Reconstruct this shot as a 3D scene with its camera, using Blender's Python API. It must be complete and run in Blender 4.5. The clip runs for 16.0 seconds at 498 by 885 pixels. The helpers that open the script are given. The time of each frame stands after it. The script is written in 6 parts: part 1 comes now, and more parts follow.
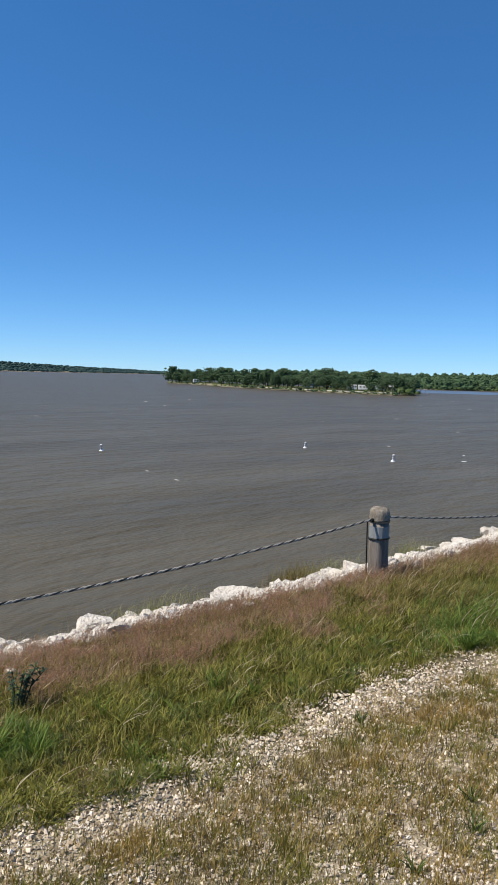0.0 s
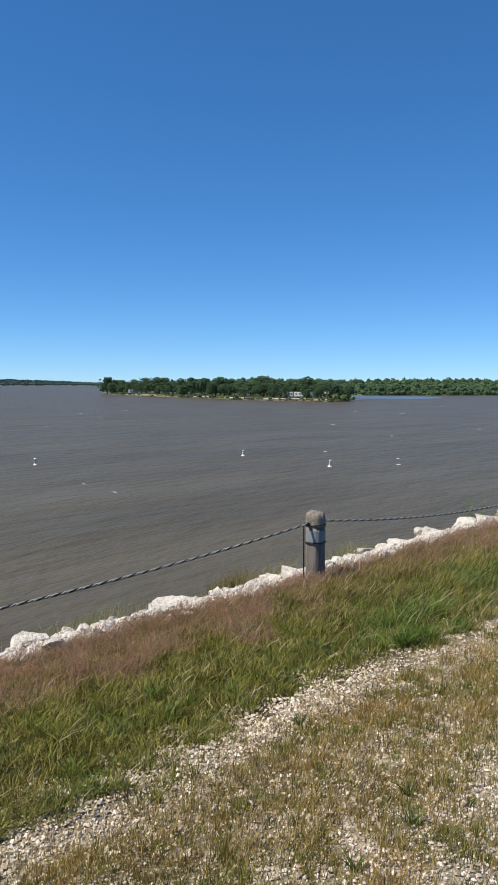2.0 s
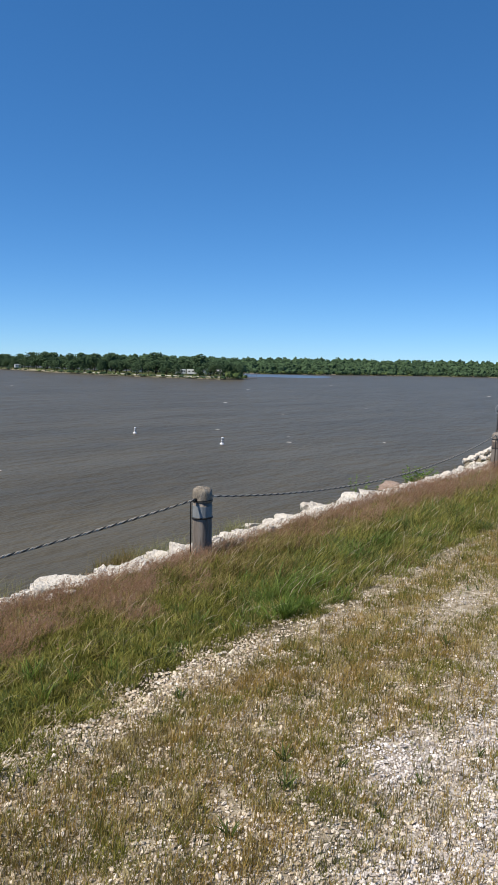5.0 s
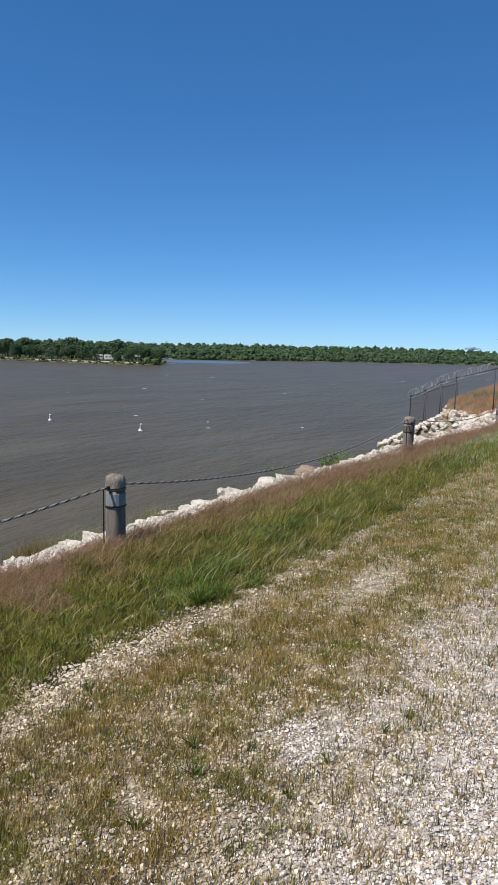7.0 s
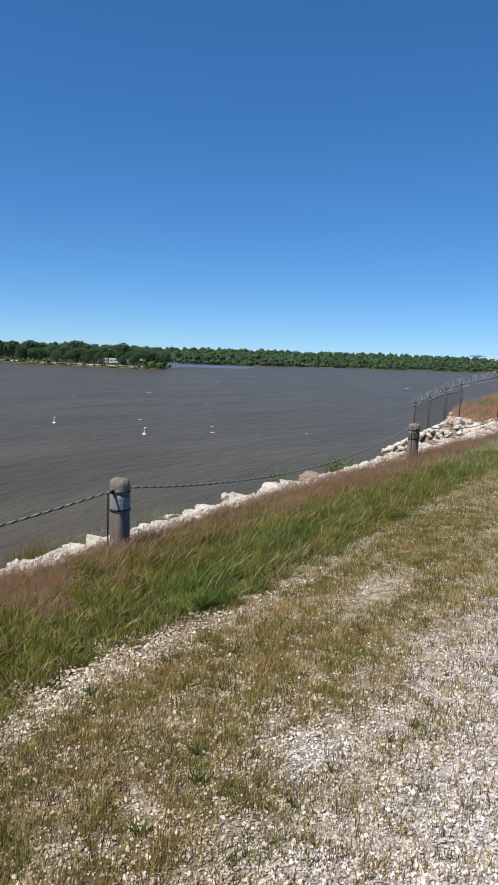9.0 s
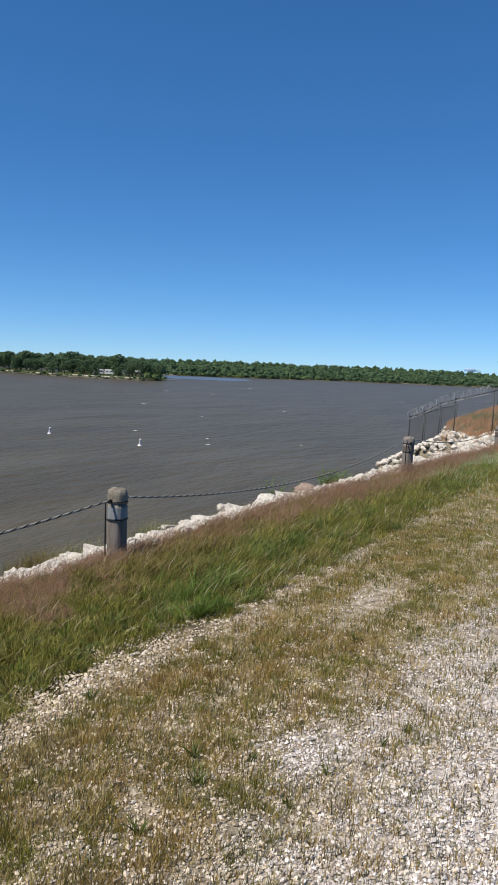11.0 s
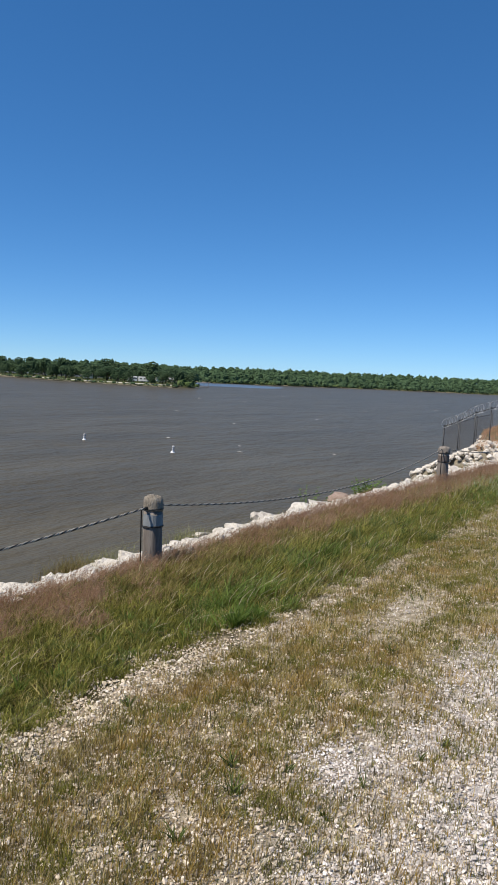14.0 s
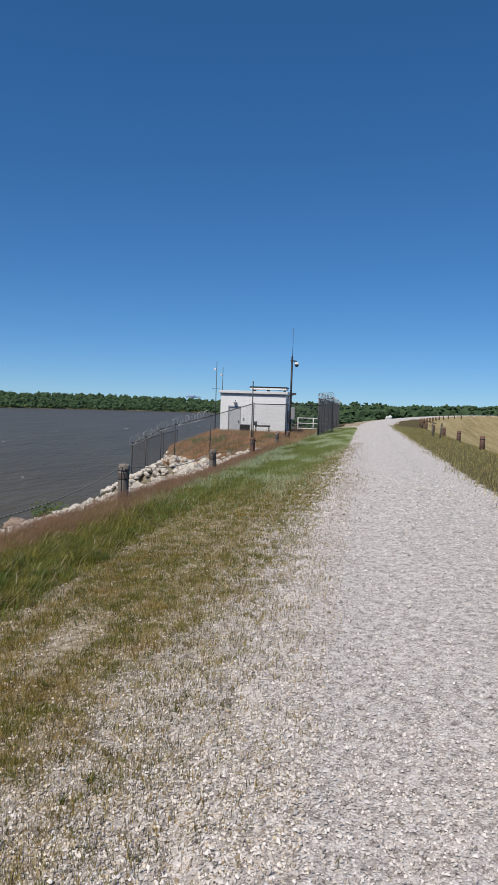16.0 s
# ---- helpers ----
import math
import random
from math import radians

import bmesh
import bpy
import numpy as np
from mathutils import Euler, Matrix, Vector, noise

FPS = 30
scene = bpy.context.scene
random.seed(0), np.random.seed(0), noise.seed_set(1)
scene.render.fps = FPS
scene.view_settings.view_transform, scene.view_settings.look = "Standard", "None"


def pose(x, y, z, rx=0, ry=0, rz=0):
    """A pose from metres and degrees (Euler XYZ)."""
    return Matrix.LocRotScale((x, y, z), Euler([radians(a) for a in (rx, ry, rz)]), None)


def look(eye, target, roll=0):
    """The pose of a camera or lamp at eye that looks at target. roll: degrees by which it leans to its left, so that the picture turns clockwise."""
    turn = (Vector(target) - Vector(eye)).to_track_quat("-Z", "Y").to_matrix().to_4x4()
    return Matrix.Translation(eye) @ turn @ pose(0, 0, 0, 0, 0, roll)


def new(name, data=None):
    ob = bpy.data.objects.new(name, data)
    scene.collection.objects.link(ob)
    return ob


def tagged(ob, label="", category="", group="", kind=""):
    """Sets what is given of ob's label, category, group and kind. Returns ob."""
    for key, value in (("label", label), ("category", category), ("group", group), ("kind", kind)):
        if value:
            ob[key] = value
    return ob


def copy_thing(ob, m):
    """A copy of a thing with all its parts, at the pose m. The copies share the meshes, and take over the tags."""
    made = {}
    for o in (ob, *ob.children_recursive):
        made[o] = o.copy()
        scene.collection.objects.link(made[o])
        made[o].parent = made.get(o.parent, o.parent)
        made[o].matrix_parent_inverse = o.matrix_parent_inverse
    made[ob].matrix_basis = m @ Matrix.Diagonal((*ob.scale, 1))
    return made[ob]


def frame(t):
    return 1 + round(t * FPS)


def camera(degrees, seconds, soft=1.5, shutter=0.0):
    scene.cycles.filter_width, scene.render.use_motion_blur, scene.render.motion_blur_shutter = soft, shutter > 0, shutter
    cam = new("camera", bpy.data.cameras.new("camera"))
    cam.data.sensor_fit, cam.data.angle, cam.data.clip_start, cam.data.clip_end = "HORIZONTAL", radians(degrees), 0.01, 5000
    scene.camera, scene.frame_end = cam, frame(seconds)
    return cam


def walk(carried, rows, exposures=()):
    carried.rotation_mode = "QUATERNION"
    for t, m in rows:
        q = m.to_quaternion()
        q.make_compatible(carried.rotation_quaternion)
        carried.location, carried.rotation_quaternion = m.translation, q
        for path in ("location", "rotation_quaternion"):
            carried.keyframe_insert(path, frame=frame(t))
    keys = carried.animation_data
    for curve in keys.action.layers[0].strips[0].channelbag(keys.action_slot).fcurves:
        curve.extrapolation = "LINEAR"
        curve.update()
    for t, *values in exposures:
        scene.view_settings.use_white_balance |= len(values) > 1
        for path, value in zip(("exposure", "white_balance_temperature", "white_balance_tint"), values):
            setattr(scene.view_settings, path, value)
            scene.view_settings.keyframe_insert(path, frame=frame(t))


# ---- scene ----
cam = camera(38.43, 16.0, soft=1.0)
PATH = [
    (0.0, pose(-0.105, -0.075, 1.631, 84.57, -1.36, 51.06)),
    (0.5, pose(-0.097, -0.077, 1.625, 85.88, -0.91, 49.94)),
    (1.0, pose(-0.090, -0.065, 1.623, 86.04, -0.96, 47.90)),
    (1.5, pose(-0.088, -0.051, 1.622, 85.72, -0.63, 46.60)),
    (2.0, pose(-0.079, -0.053, 1.621, 85.34, -0.17, 45.98)),
    (2.5, pose(-0.070, -0.055, 1.622, 85.38, -0.20, 44.82)),
    (3.0, pose(-0.064, -0.040, 1.616, 85.53, -0.16, 43.19)),
    (3.5, pose(-0.053, -0.041, 1.621, 85.87, -0.07, 41.66)),
    (4.0, pose(-0.056, -0.024, 1.615, 85.42, -0.31, 40.30)),
    (4.5, pose(-0.065, -0.009, 1.605, 84.34, -0.69, 38.99)),
    (5.0, pose(-0.055, 0.006, 1.599, 83.65, -1.17, 37.46)),
    (7.5, pose(-0.024, 0.083, 1.597, 82.63, -1.28, 30.58)),
    (8.0, pose(-0.035, 0.094, 1.592, 82.58, -1.42, 30.94)),
    (8.5, pose(-0.039, 0.087, 1.592, 82.38, -1.59, 31.47)),
    (9.0, pose(-0.043, 0.069, 1.597, 83.04, -1.94, 31.41)),
    (11.5, pose(-0.009, -0.023, 1.596, 83.99, -2.66, 30.85)),
    (12.0, pose(-0.023, -0.019, 1.587, 83.36, -3.99, 29.57)),
    (12.5, pose(-0.019, -0.030, 1.588, 83.22, -4.31, 30.41)),
    (13.0, pose(-0.011, -0.039, 1.591, 83.32, -3.90, 32.38)),
    (13.5, pose(-0.025, -0.053, 1.602, 83.72, -3.47, 33.91)),
    (14.0, pose(-0.031, -0.047, 1.609, 84.53, -2.67, 33.66)),
    (14.5, pose(-0.018, 0.020, 1.613, 85.56, -2.49, 30.89)),
    (15.0, pose(0.085, 0.127, 1.625, 86.58, -2.30, 25.90)),
    (15.5, pose(0.187, 0.207, 1.610, 87.03, -1.60, 18.66)),
    (16.0, pose(0.172, 0.209, 1.613, 87.01, -1.85, 9.30)),
]
walk(cam, PATH, [(0.0, 0.2), (5.0, 0.14), (7.5, 0.05), (9.0, 0.05), (11.5, 0.02), (13.2, 0.07), (14.5, 0.05), (15.2, -0.12), (16.0, -0.34)])

# ---- light ----
world = bpy.data.worlds.new("world")
scene.world = world
world.use_nodes = True
wn, wl = world.node_tree.nodes, world.node_tree.links
SUN_EL, SUN_AZ = 55.0, 155.0      # degrees; azimuth counted to the left of the road's direction
sky = wn.new("ShaderNodeTexSky")
sky.sky_type, sky.sun_disc = "NISHITA", False
sky.sun_elevation, sky.sun_rotation = radians(SUN_EL), radians(-SUN_AZ)
sky.air_density, sky.dust_density, sky.ozone_density, sky.altitude = 0.6, 0.0, 0.8, 200
hue = wn.new("ShaderNodeHueSaturation")
hue.inputs["Saturation"].default_value = 1.18
blue = wn.new("ShaderNodeMix")
blue.data_type, blue.blend_type = "RGBA", "MULTIPLY"
blue.inputs[0].default_value = 1.0
blue.inputs[7].default_value = (0.478, 0.75, 1.13, 1)
wl.new(sky.outputs[0], blue.inputs[6])
soft_sky = wn.new("ShaderNodeGamma")
soft_sky.inputs["Gamma"].default_value = 0.72
wl.new(blue.outputs[2], soft_sky.inputs["Color"])
wl.new(soft_sky.outputs[0], hue.inputs["Color"])
wl.new(hue.outputs[0], wn["Background"].inputs[0])
wn["Background"].inputs[1].default_value = 0.188
sun = new("sun", bpy.data.lights.new("sun", "SUN"))
sun.data.energy, sun.data.angle, sun.data.color = 5.0, radians(0.5), (1, 0.92, 0.79)
to_sun = Vector((-math.sin(radians(SUN_AZ)) * math.cos(radians(SUN_EL)), math.cos(radians(SUN_AZ)) * math.cos(radians(SUN_EL)), math.sin(radians(SUN_EL))))
sun.matrix_world = look(to_sun * 50, (0, 0, 0))

# ---- materials ----
def surface(name, cols, scale=4.0, rough=0.85, bump=0.3, bump_scale=40.0, dist=0.01, metal=0.0, island=0.0, obj=0.0, spec=0.4, stretch=(1, 1, 1), fine=9.0, thin=0.0):
    """A surface whose colour runs through cols by noise of two scales, with fine relief; island and obj: how much each piece differs."""
    m = bpy.data.materials.new(name)
    m.use_nodes = True
    n, l = m.node_tree.nodes, m.node_tree.links
    b = n["Principled BSDF"]
    geo = n.new("ShaderNodeNewGeometry")
    mp = n.new("ShaderNodeMapping")
    mp.inputs["Scale"].default_value = stretch
    l.new(geo.outputs["Position"], mp.inputs["Vector"])

    def tex(s, detail=3.0):
        t = n.new("ShaderNodeTexNoise")
        t.inputs["Scale"].default_value, t.inputs["Detail"].default_value, t.inputs["Roughness"].default_value = s, detail, 0.6
        l.new(mp.outputs[0], t.inputs["Vector"])
        return t.outputs[0]

    def mix(a, c, f):
        x = n.new("ShaderNodeMix")
        x.inputs[0].default_value = f
        l.new(a, x.inputs[2])
        l.new(c, x.inputs[3])
        return x.outputs[0]
    f = mix(tex(scale), tex(scale * fine), 0.45)
    stretchr = n.new("ShaderNodeMapRange")
    stretchr.inputs[1].default_value, stretchr.inputs[2].default_value = 0.3, 0.7
    l.new(f, stretchr.inputs[0])
    f = stretchr.outputs[0]
    if island:
        f = mix(f, geo.outputs["Random Per Island"], island)
    if obj:
        f = mix(f, n.new("ShaderNodeObjectInfo").outputs["Random"], obj)
    ramp = n.new("ShaderNodeValToRGB")
    e = ramp.color_ramp.elements
    for i, c in enumerate(cols):
        p = i / (len(cols) - 1)
        k = e[i] if i < 2 else e.new(p)
        k.position, k.color = p, (*c, 1)
    for i, c in enumerate(cols):
        e[i].position = i / (len(cols) - 1)
        e[i].color = (*c, 1)
    l.new(f, ramp.inputs[0])
    l.new(ramp.outputs[0], b.inputs["Base Color"])
    b.inputs["Roughness"].default_value, b.inputs["Metallic"].default_value = rough, metal
    b.inputs["Specular IOR Level"].default_value = spec
    if bump:
        bp = n.new("ShaderNodeBump")
        bp.inputs["Strength"].default_value, bp.inputs["Distance"].default_value = bump, dist
        l.new(tex(bump_scale, 4.0), bp.inputs["Height"])
        l.new(bp.outputs[0], b.inputs["Normal"])
    if thin:
        tr = n.new("ShaderNodeBsdfTranslucent")
        l.new(ramp.outputs[0], tr.inputs[0])
        sh = n.new("ShaderNodeMixShader")
        sh.inputs[0].default_value = thin
        l.new(b.outputs[0], sh.inputs[1])
        l.new(tr.outputs[0], sh.inputs[2])
        l.new(sh.outputs[0], n["Material Output"].inputs[0])
    return m


M = {}
# darkest bed tones stand in for the shaded gaps between stones
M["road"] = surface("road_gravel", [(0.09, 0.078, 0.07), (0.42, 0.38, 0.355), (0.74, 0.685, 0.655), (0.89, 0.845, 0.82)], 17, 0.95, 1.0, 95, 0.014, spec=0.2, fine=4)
M["stone"] = surface("crushed_limestone", [(0.18, 0.155, 0.138), (0.53, 0.47, 0.425), (0.77, 0.705, 0.655), (0.89, 0.84, 0.80)], 6, 0.9, 0.3, 150, 0.004, island=0.8, spec=0.15)
M["pebble"] = surface("shoulder_limestone", [(0.14, 0.10, 0.055), (0.44, 0.35, 0.24), (0.66, 0.56, 0.42), (0.82, 0.74, 0.61)], 6, 0.9, 0.3, 150, 0.004, island=0.8, spec=0.15)
M["grey_stone"] = surface("weathered_crushed_limestone", [(0.15, 0.12, 0.085), (0.46, 0.385, 0.30), (0.69, 0.595, 0.49), (0.86, 0.785, 0.69)], 6, 0.9, 0.3, 150, 0.004, island=0.8, spec=0.15)
M["shoulder"] = surface("shoulder_gravel_bed", [(0.12, 0.09, 0.05), (0.28, 0.225, 0.145), (0.47, 0.395, 0.285), (0.64, 0.565, 0.445)], 18, 0.95, 1.0, 85, 0.015, spec=0.2, fine=6)
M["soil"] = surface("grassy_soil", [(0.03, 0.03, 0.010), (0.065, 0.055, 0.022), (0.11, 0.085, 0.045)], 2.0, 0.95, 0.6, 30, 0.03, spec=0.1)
M["bank"] = surface("bank_soil", [(0.12, 0.10, 0.065), (0.22, 0.19, 0.14), (0.33, 0.29, 0.22)], 1.5, 0.95, 0.8, 20, 0.03, spec=0.15)
M["field"] = surface("mown_field", [(0.17, 0.135, 0.06), (0.37, 0.295, 0.145), (0.52, 0.42, 0.235)], 0.45, 0.95, 0.6, 6, 0.05, spec=0.1, stretch=(1, 0.1, 1))
M["verge"] = surface("brown_verge", [(0.055, 0.055, 0.02), (0.12, 0.095, 0.045), (0.19, 0.14, 0.07)], 0.8, 0.95, 0.8, 20, 0.04, spec=0.1)
M["far_land"] = surface("far_land", [(0.04, 0.06, 0.02), (0.09, 0.105, 0.04), (0.17, 0.16, 0.07)], 0.03, 0.95, 0.3, 0.5, 0.5, spec=0.1)
# blue-green tint puts the haze of distance into the hills' own colour
M["hazed_hill"] = surface("hazed_wooded_hill", [(0.042, 0.075, 0.07), (0.052, 0.088, 0.08), (0.064, 0.102, 0.09)], 0.02, 0.95, 0, spec=0.02)
# low end of the ramp: brown spots, and shaded crevices put into colour
M["rock"] = surface("riprap_limestone", [(0.25, 0.205, 0.15), (0.60, 0.535, 0.45), (0.77, 0.71, 0.625), (0.86, 0.815, 0.74)], 5.0, 0.9, 1.0, 26, 0.06, obj=0.2, island=0.15, spec=0.2, fine=5)
M["straw"] = surface("bleached_straw", [(0.32, 0.25, 0.15), (0.50, 0.42, 0.29), (0.66, 0.58, 0.43)], 3, 0.8, 0, island=0.6, spec=0.15, thin=0.35)
M["rock_brown"] = surface("brown_limestone", [(0.16, 0.11, 0.085), (0.30, 0.22, 0.17), (0.5, 0.43, 0.36)], 3, 0.9, 0.8, 14, 0.03, spec=0.25)
M["wood"] = surface("weathered_post_wood", [(0.095, 0.078, 0.064), (0.19, 0.162, 0.138), (0.30, 0.265, 0.232)], 14, 0.9, 0.7, 60, 0.006, stretch=(1, 1, 0.08), obj=0.2, spec=0.2)
M["wood_red"] = surface("reddish_post_wood", [(0.09, 0.05, 0.035), (0.18, 0.105, 0.08), (0.25, 0.16, 0.13)], 14, 0.9, 0.7, 60, 0.006, stretch=(1, 1, 0.08), obj=0.2, spec=0.2)
M["wood_top"] = surface("lichened_post_top", [(0.09, 0.075, 0.058), (0.25, 0.215, 0.172), (0.44, 0.39, 0.32)], 30, 0.95, 1.0, 90, 0.015, spec=0.15, stretch=(1, 1, 0.35))
M["zinc"] = surface("dull_galvanised_sheet", [(0.15, 0.16, 0.165), (0.21, 0.222, 0.225), (0.28, 0.292, 0.292)], 12, 0.7, 0.2, 30, 0.003, metal=0.1, obj=0.3)
M["rusty_zinc"] = surface("rust_stained_sheet", [(0.06, 0.045, 0.038), (0.12, 0.095, 0.08), (0.19, 0.16, 0.14)], 12, 0.8, 0.2, 30, 0.003, obj=0.3)
M["strap"] = surface("dark_steel", [(0.02, 0.019, 0.018), (0.045, 0.042, 0.04)], 20, 0.6, 0.3, 80, 0.002, metal=0.5)
# two wire tones paint the rope's glints and the dark gaps between them
M["rope"] = surface("galvanised_wire", [(0.24, 0.215, 0.18), (0.47, 0.43, 0.37)], 30, 0.6, 0.4, 300, 0.002)
M["rope_shade"] = surface("shaded_wire", [(0.02, 0.018, 0.016), (0.05, 0.046, 0.042)], 30, 0.55, 0.4, 300, 0.002, metal=0.4)
M["fence"] = surface("fence_steel", [(0.045, 0.045, 0.045), (0.09, 0.09, 0.09)], 8, 0.6, 0.1, 50, 0.002, metal=0.2)
M["coil"] = surface("razor_coil_steel", [(0.30, 0.30, 0.30), (0.48, 0.48, 0.48)], 8, 0.5, 0, metal=0.2)
M["mesh"] = surface("chain_link_steel", [(0.09, 0.09, 0.09), (0.15, 0.15, 0.15)], 8, 0.6, 0, metal=0.2)
M["mast"] = surface("black_mast_steel", [(0.018, 0.018, 0.02), (0.04, 0.04, 0.043)], 6, 0.55, 0.1, 50, 0.002, metal=0.3)
M["white_wall"] = surface("painted_block_wall", [(0.82, 0.81, 0.80), (0.89, 0.885, 0.88), (0.91, 0.905, 0.90)], 0.8, 0.75, 0.25, 12, 0.01, spec=0.3, stretch=(1, 1, 0.4))
M["trim_white"] = surface("white_roof_edge", [(0.74, 0.74, 0.73), (0.82, 0.82, 0.81)], 2, 0.6, 0.1, 20, 0.003)
M["trim_grey"] = surface("grey_trim", [(0.30, 0.30, 0.31), (0.42, 0.42, 0.43)], 3, 0.7, 0.1, 20, 0.003)
M["door"] = surface("grey_painted_door", [(0.50, 0.51, 0.53), (0.60, 0.61, 0.63)], 2, 0.5, 0.1, 20, 0.002)
M["dark"] = surface("dark_enamel", [(0.012, 0.012, 0.013), (0.03, 0.03, 0.032)], 5, 0.5, 0.1, 30, 0.002)
M["buoy"] = surface("white_buoy_plastic", [(0.70, 0.70, 0.70), (0.82, 0.82, 0.81)], 5, 0.45, 0)
M["buoy_band"] = surface("faded_buoy_band", [(0.18, 0.19, 0.20), (0.3, 0.3, 0.3)], 9, 0.5, 0)
M["foam"] = surface("wave_foam", [(0.55, 0.53, 0.50), (0.78, 0.77, 0.75)], 3, 0.8, 0.5, 20, 0.02)
M["trunk"] = surface("bark", [(0.05, 0.04, 0.03), (0.11, 0.09, 0.07)], 2, 0.95, 0.6, 8, 0.05)
# foliage tones lifted a little to put distance haze into the trees
M["crown"] = surface("hazed_oak_foliage", [(0.038, 0.068, 0.036), (0.068, 0.108, 0.054), (0.105, 0.15, 0.072)], 0.25, 0.9, 0, island=0.3, obj=0.35, spec=0.05)
# raised dark tones put the far woods' haze into their colour
M["woods"] = surface("hazed_woods_foliage", [(0.036, 0.062, 0.034), (0.050, 0.084, 0.044), (0.072, 0.114, 0.056), (0.10, 0.15, 0.072)], 0.10, 0.95, 0, island=0.25, spec=0.02, fine=6)
M["shore_bush"] = surface("pale_shore_bushes", [(0.06, 0.095, 0.032), (0.10, 0.14, 0.05), (0.16, 0.20, 0.08)], 0.2, 0.9, 0, island=0.4, spec=0.05)
M["cloud"] = surface("white_cloud", [(0.66, 0.80, 0.95), (0.70, 0.84, 0.97)], 0.01, 1.0, 0, spec=0.0, thin=0.5)
M["camp_gravel"] = surface("pale_camp_gravel", [(0.42, 0.40, 0.34), (0.60, 0.57, 0.50)], 0.3, 0.95, 0.2, 4, 0.05, spec=0.1)
M["green_blade"] = surface("green_grass", [(0.038, 0.044, 0.006), (0.115, 0.122, 0.015), (0.255, 0.245, 0.040), (0.48, 0.42, 0.14)], 4.0, 0.6, 0, island=0.6, spec=0.3, thin=0.3)
M["lush_blade"] = surface("lush_grass", [(0.045, 0.08, 0.010), (0.115, 0.175, 0.022), (0.24, 0.31, 0.06)], 2.0, 0.6, 0, island=0.55, spec=0.3, thin=0.35)
M["fresh_blade"] = surface("fresh_verge_grass", [(0.075, 0.12, 0.02), (0.16, 0.225, 0.045), (0.28, 0.34, 0.10), (0.48, 0.47, 0.22)], 1.2, 0.6, 0, island=0.55, spec=0.3, thin=0.35)
M["deep_blade"] = surface("deep_green_grass", [(0.024, 0.04, 0.006), (0.06, 0.088, 0.013), (0.13, 0.16, 0.032), (0.29, 0.30, 0.10)], 3.0, 0.6, 0, island=0.6, spec=0.3, thin=0.3)
# paler than the other grass: the sheen of wind-bent blades is in the colour
M["sheen_blade"] = surface("pale_sheen_verge_grass", [(0.22, 0.29, 0.13), (0.40, 0.48, 0.25), (0.57, 0.62, 0.39), (0.68, 0.68, 0.48)], 0.5, 0.6, 0, island=0.5, spec=0.35, thin=0.4)
M["red_blade"] = surface("reddish_seed_grass", [(0.17, 0.095, 0.055), (0.35, 0.21, 0.13), (0.48, 0.32, 0.215), (0.60, 0.46, 0.33)], 1.6, 0.8, 0, island=0.6, spec=0.15, thin=0.4)
M["seed_head"] = surface("pinkish_seed_heads", [(0.14, 0.10, 0.04), (0.34, 0.205, 0.115), (0.50, 0.31, 0.205), (0.64, 0.49, 0.345)], 1.1, 0.85, 0, island=0.45, spec=0.1, thin=0.5)
M["litter"] = surface("dead_brown_litter", [(0.06, 0.035, 0.018), (0.14, 0.085, 0.045), (0.27, 0.18, 0.10)], 4, 0.9, 0, island=0.6, spec=0.1, thin=0.2)
M["brown_blade"] = surface("brown_olive_grass", [(0.05, 0.038, 0.010), (0.13, 0.10, 0.03), (0.25, 0.195, 0.075), (0.45, 0.37, 0.19)], 2.5, 0.8, 0, island=0.6, spec=0.15, thin=0.3)
M["rust_blade"] = surface("rusty_pad_grass", [(0.34, 0.165, 0.08), (0.54, 0.295, 0.155), (0.66, 0.40, 0.235), (0.74, 0.54, 0.35)], 0.6, 0.8, 0, island=0.5, spec=0.15, thin=0.4)
M["wisp"] = surface("grey_green_wisps", [(0.14, 0.15, 0.06), (0.27, 0.27, 0.12), (0.42, 0.38, 0.22)], 3, 0.7, 0, island=0.6, spec=0.2, thin=0.35)
# darkest stalk tone puts the shade among the stalks into colour
M["dry_blade"] = surface("dry_olive_stalks", [(0.13, 0.10, 0.028), (0.33, 0.262, 0.085), (0.55, 0.455, 0.18), (0.73, 0.63, 0.34)], 2.5, 0.8, 0, island=0.6, spec=0.15, thin=0.35)
M["ochre_blade"] = surface("ochre_stalks", [(0.12, 0.072, 0.018), (0.28, 0.185, 0.05), (0.47, 0.335, 0.11), (0.66, 0.52, 0.24)], 2.5, 0.85, 0, island=0.6, spec=0.1, thin=0.3)
M["grey_stalk"] = surface("grey_olive_stalks", [(0.055, 0.052, 0.026), (0.13, 0.12, 0.06), (0.25, 0.225, 0.125)], 3, 0.8, 0, island=0.6, spec=0.15, thin=0.25)
M["weed"] = surface("dark_weed_leaf", [(0.018, 0.032, 0.016), (0.04, 0.065, 0.035), (0.075, 0.11, 0.06)], 6, 0.7, 0, island=0.5, spec=0.2, thin=0.15)
M["bush"] = surface("pale_green_bush_leaf", [(0.09, 0.16, 0.03), (0.17, 0.26, 0.06), (0.24, 0.34, 0.09)], 6, 0.6, 0, island=0.5, spec=0.3, thin=0.3)
M["tan"] = surface("sandy_shore", [(0.08, 0.09, 0.04), (0.13, 0.13, 0.065), (0.28, 0.25, 0.18)], 0.2, 0.95, 0.2, 2, 0.1)
M["camper"] = surface("white_camper_shell", [(0.68, 0.68, 0.68), (0.8, 0.8, 0.79)], 1, 0.5, 0)
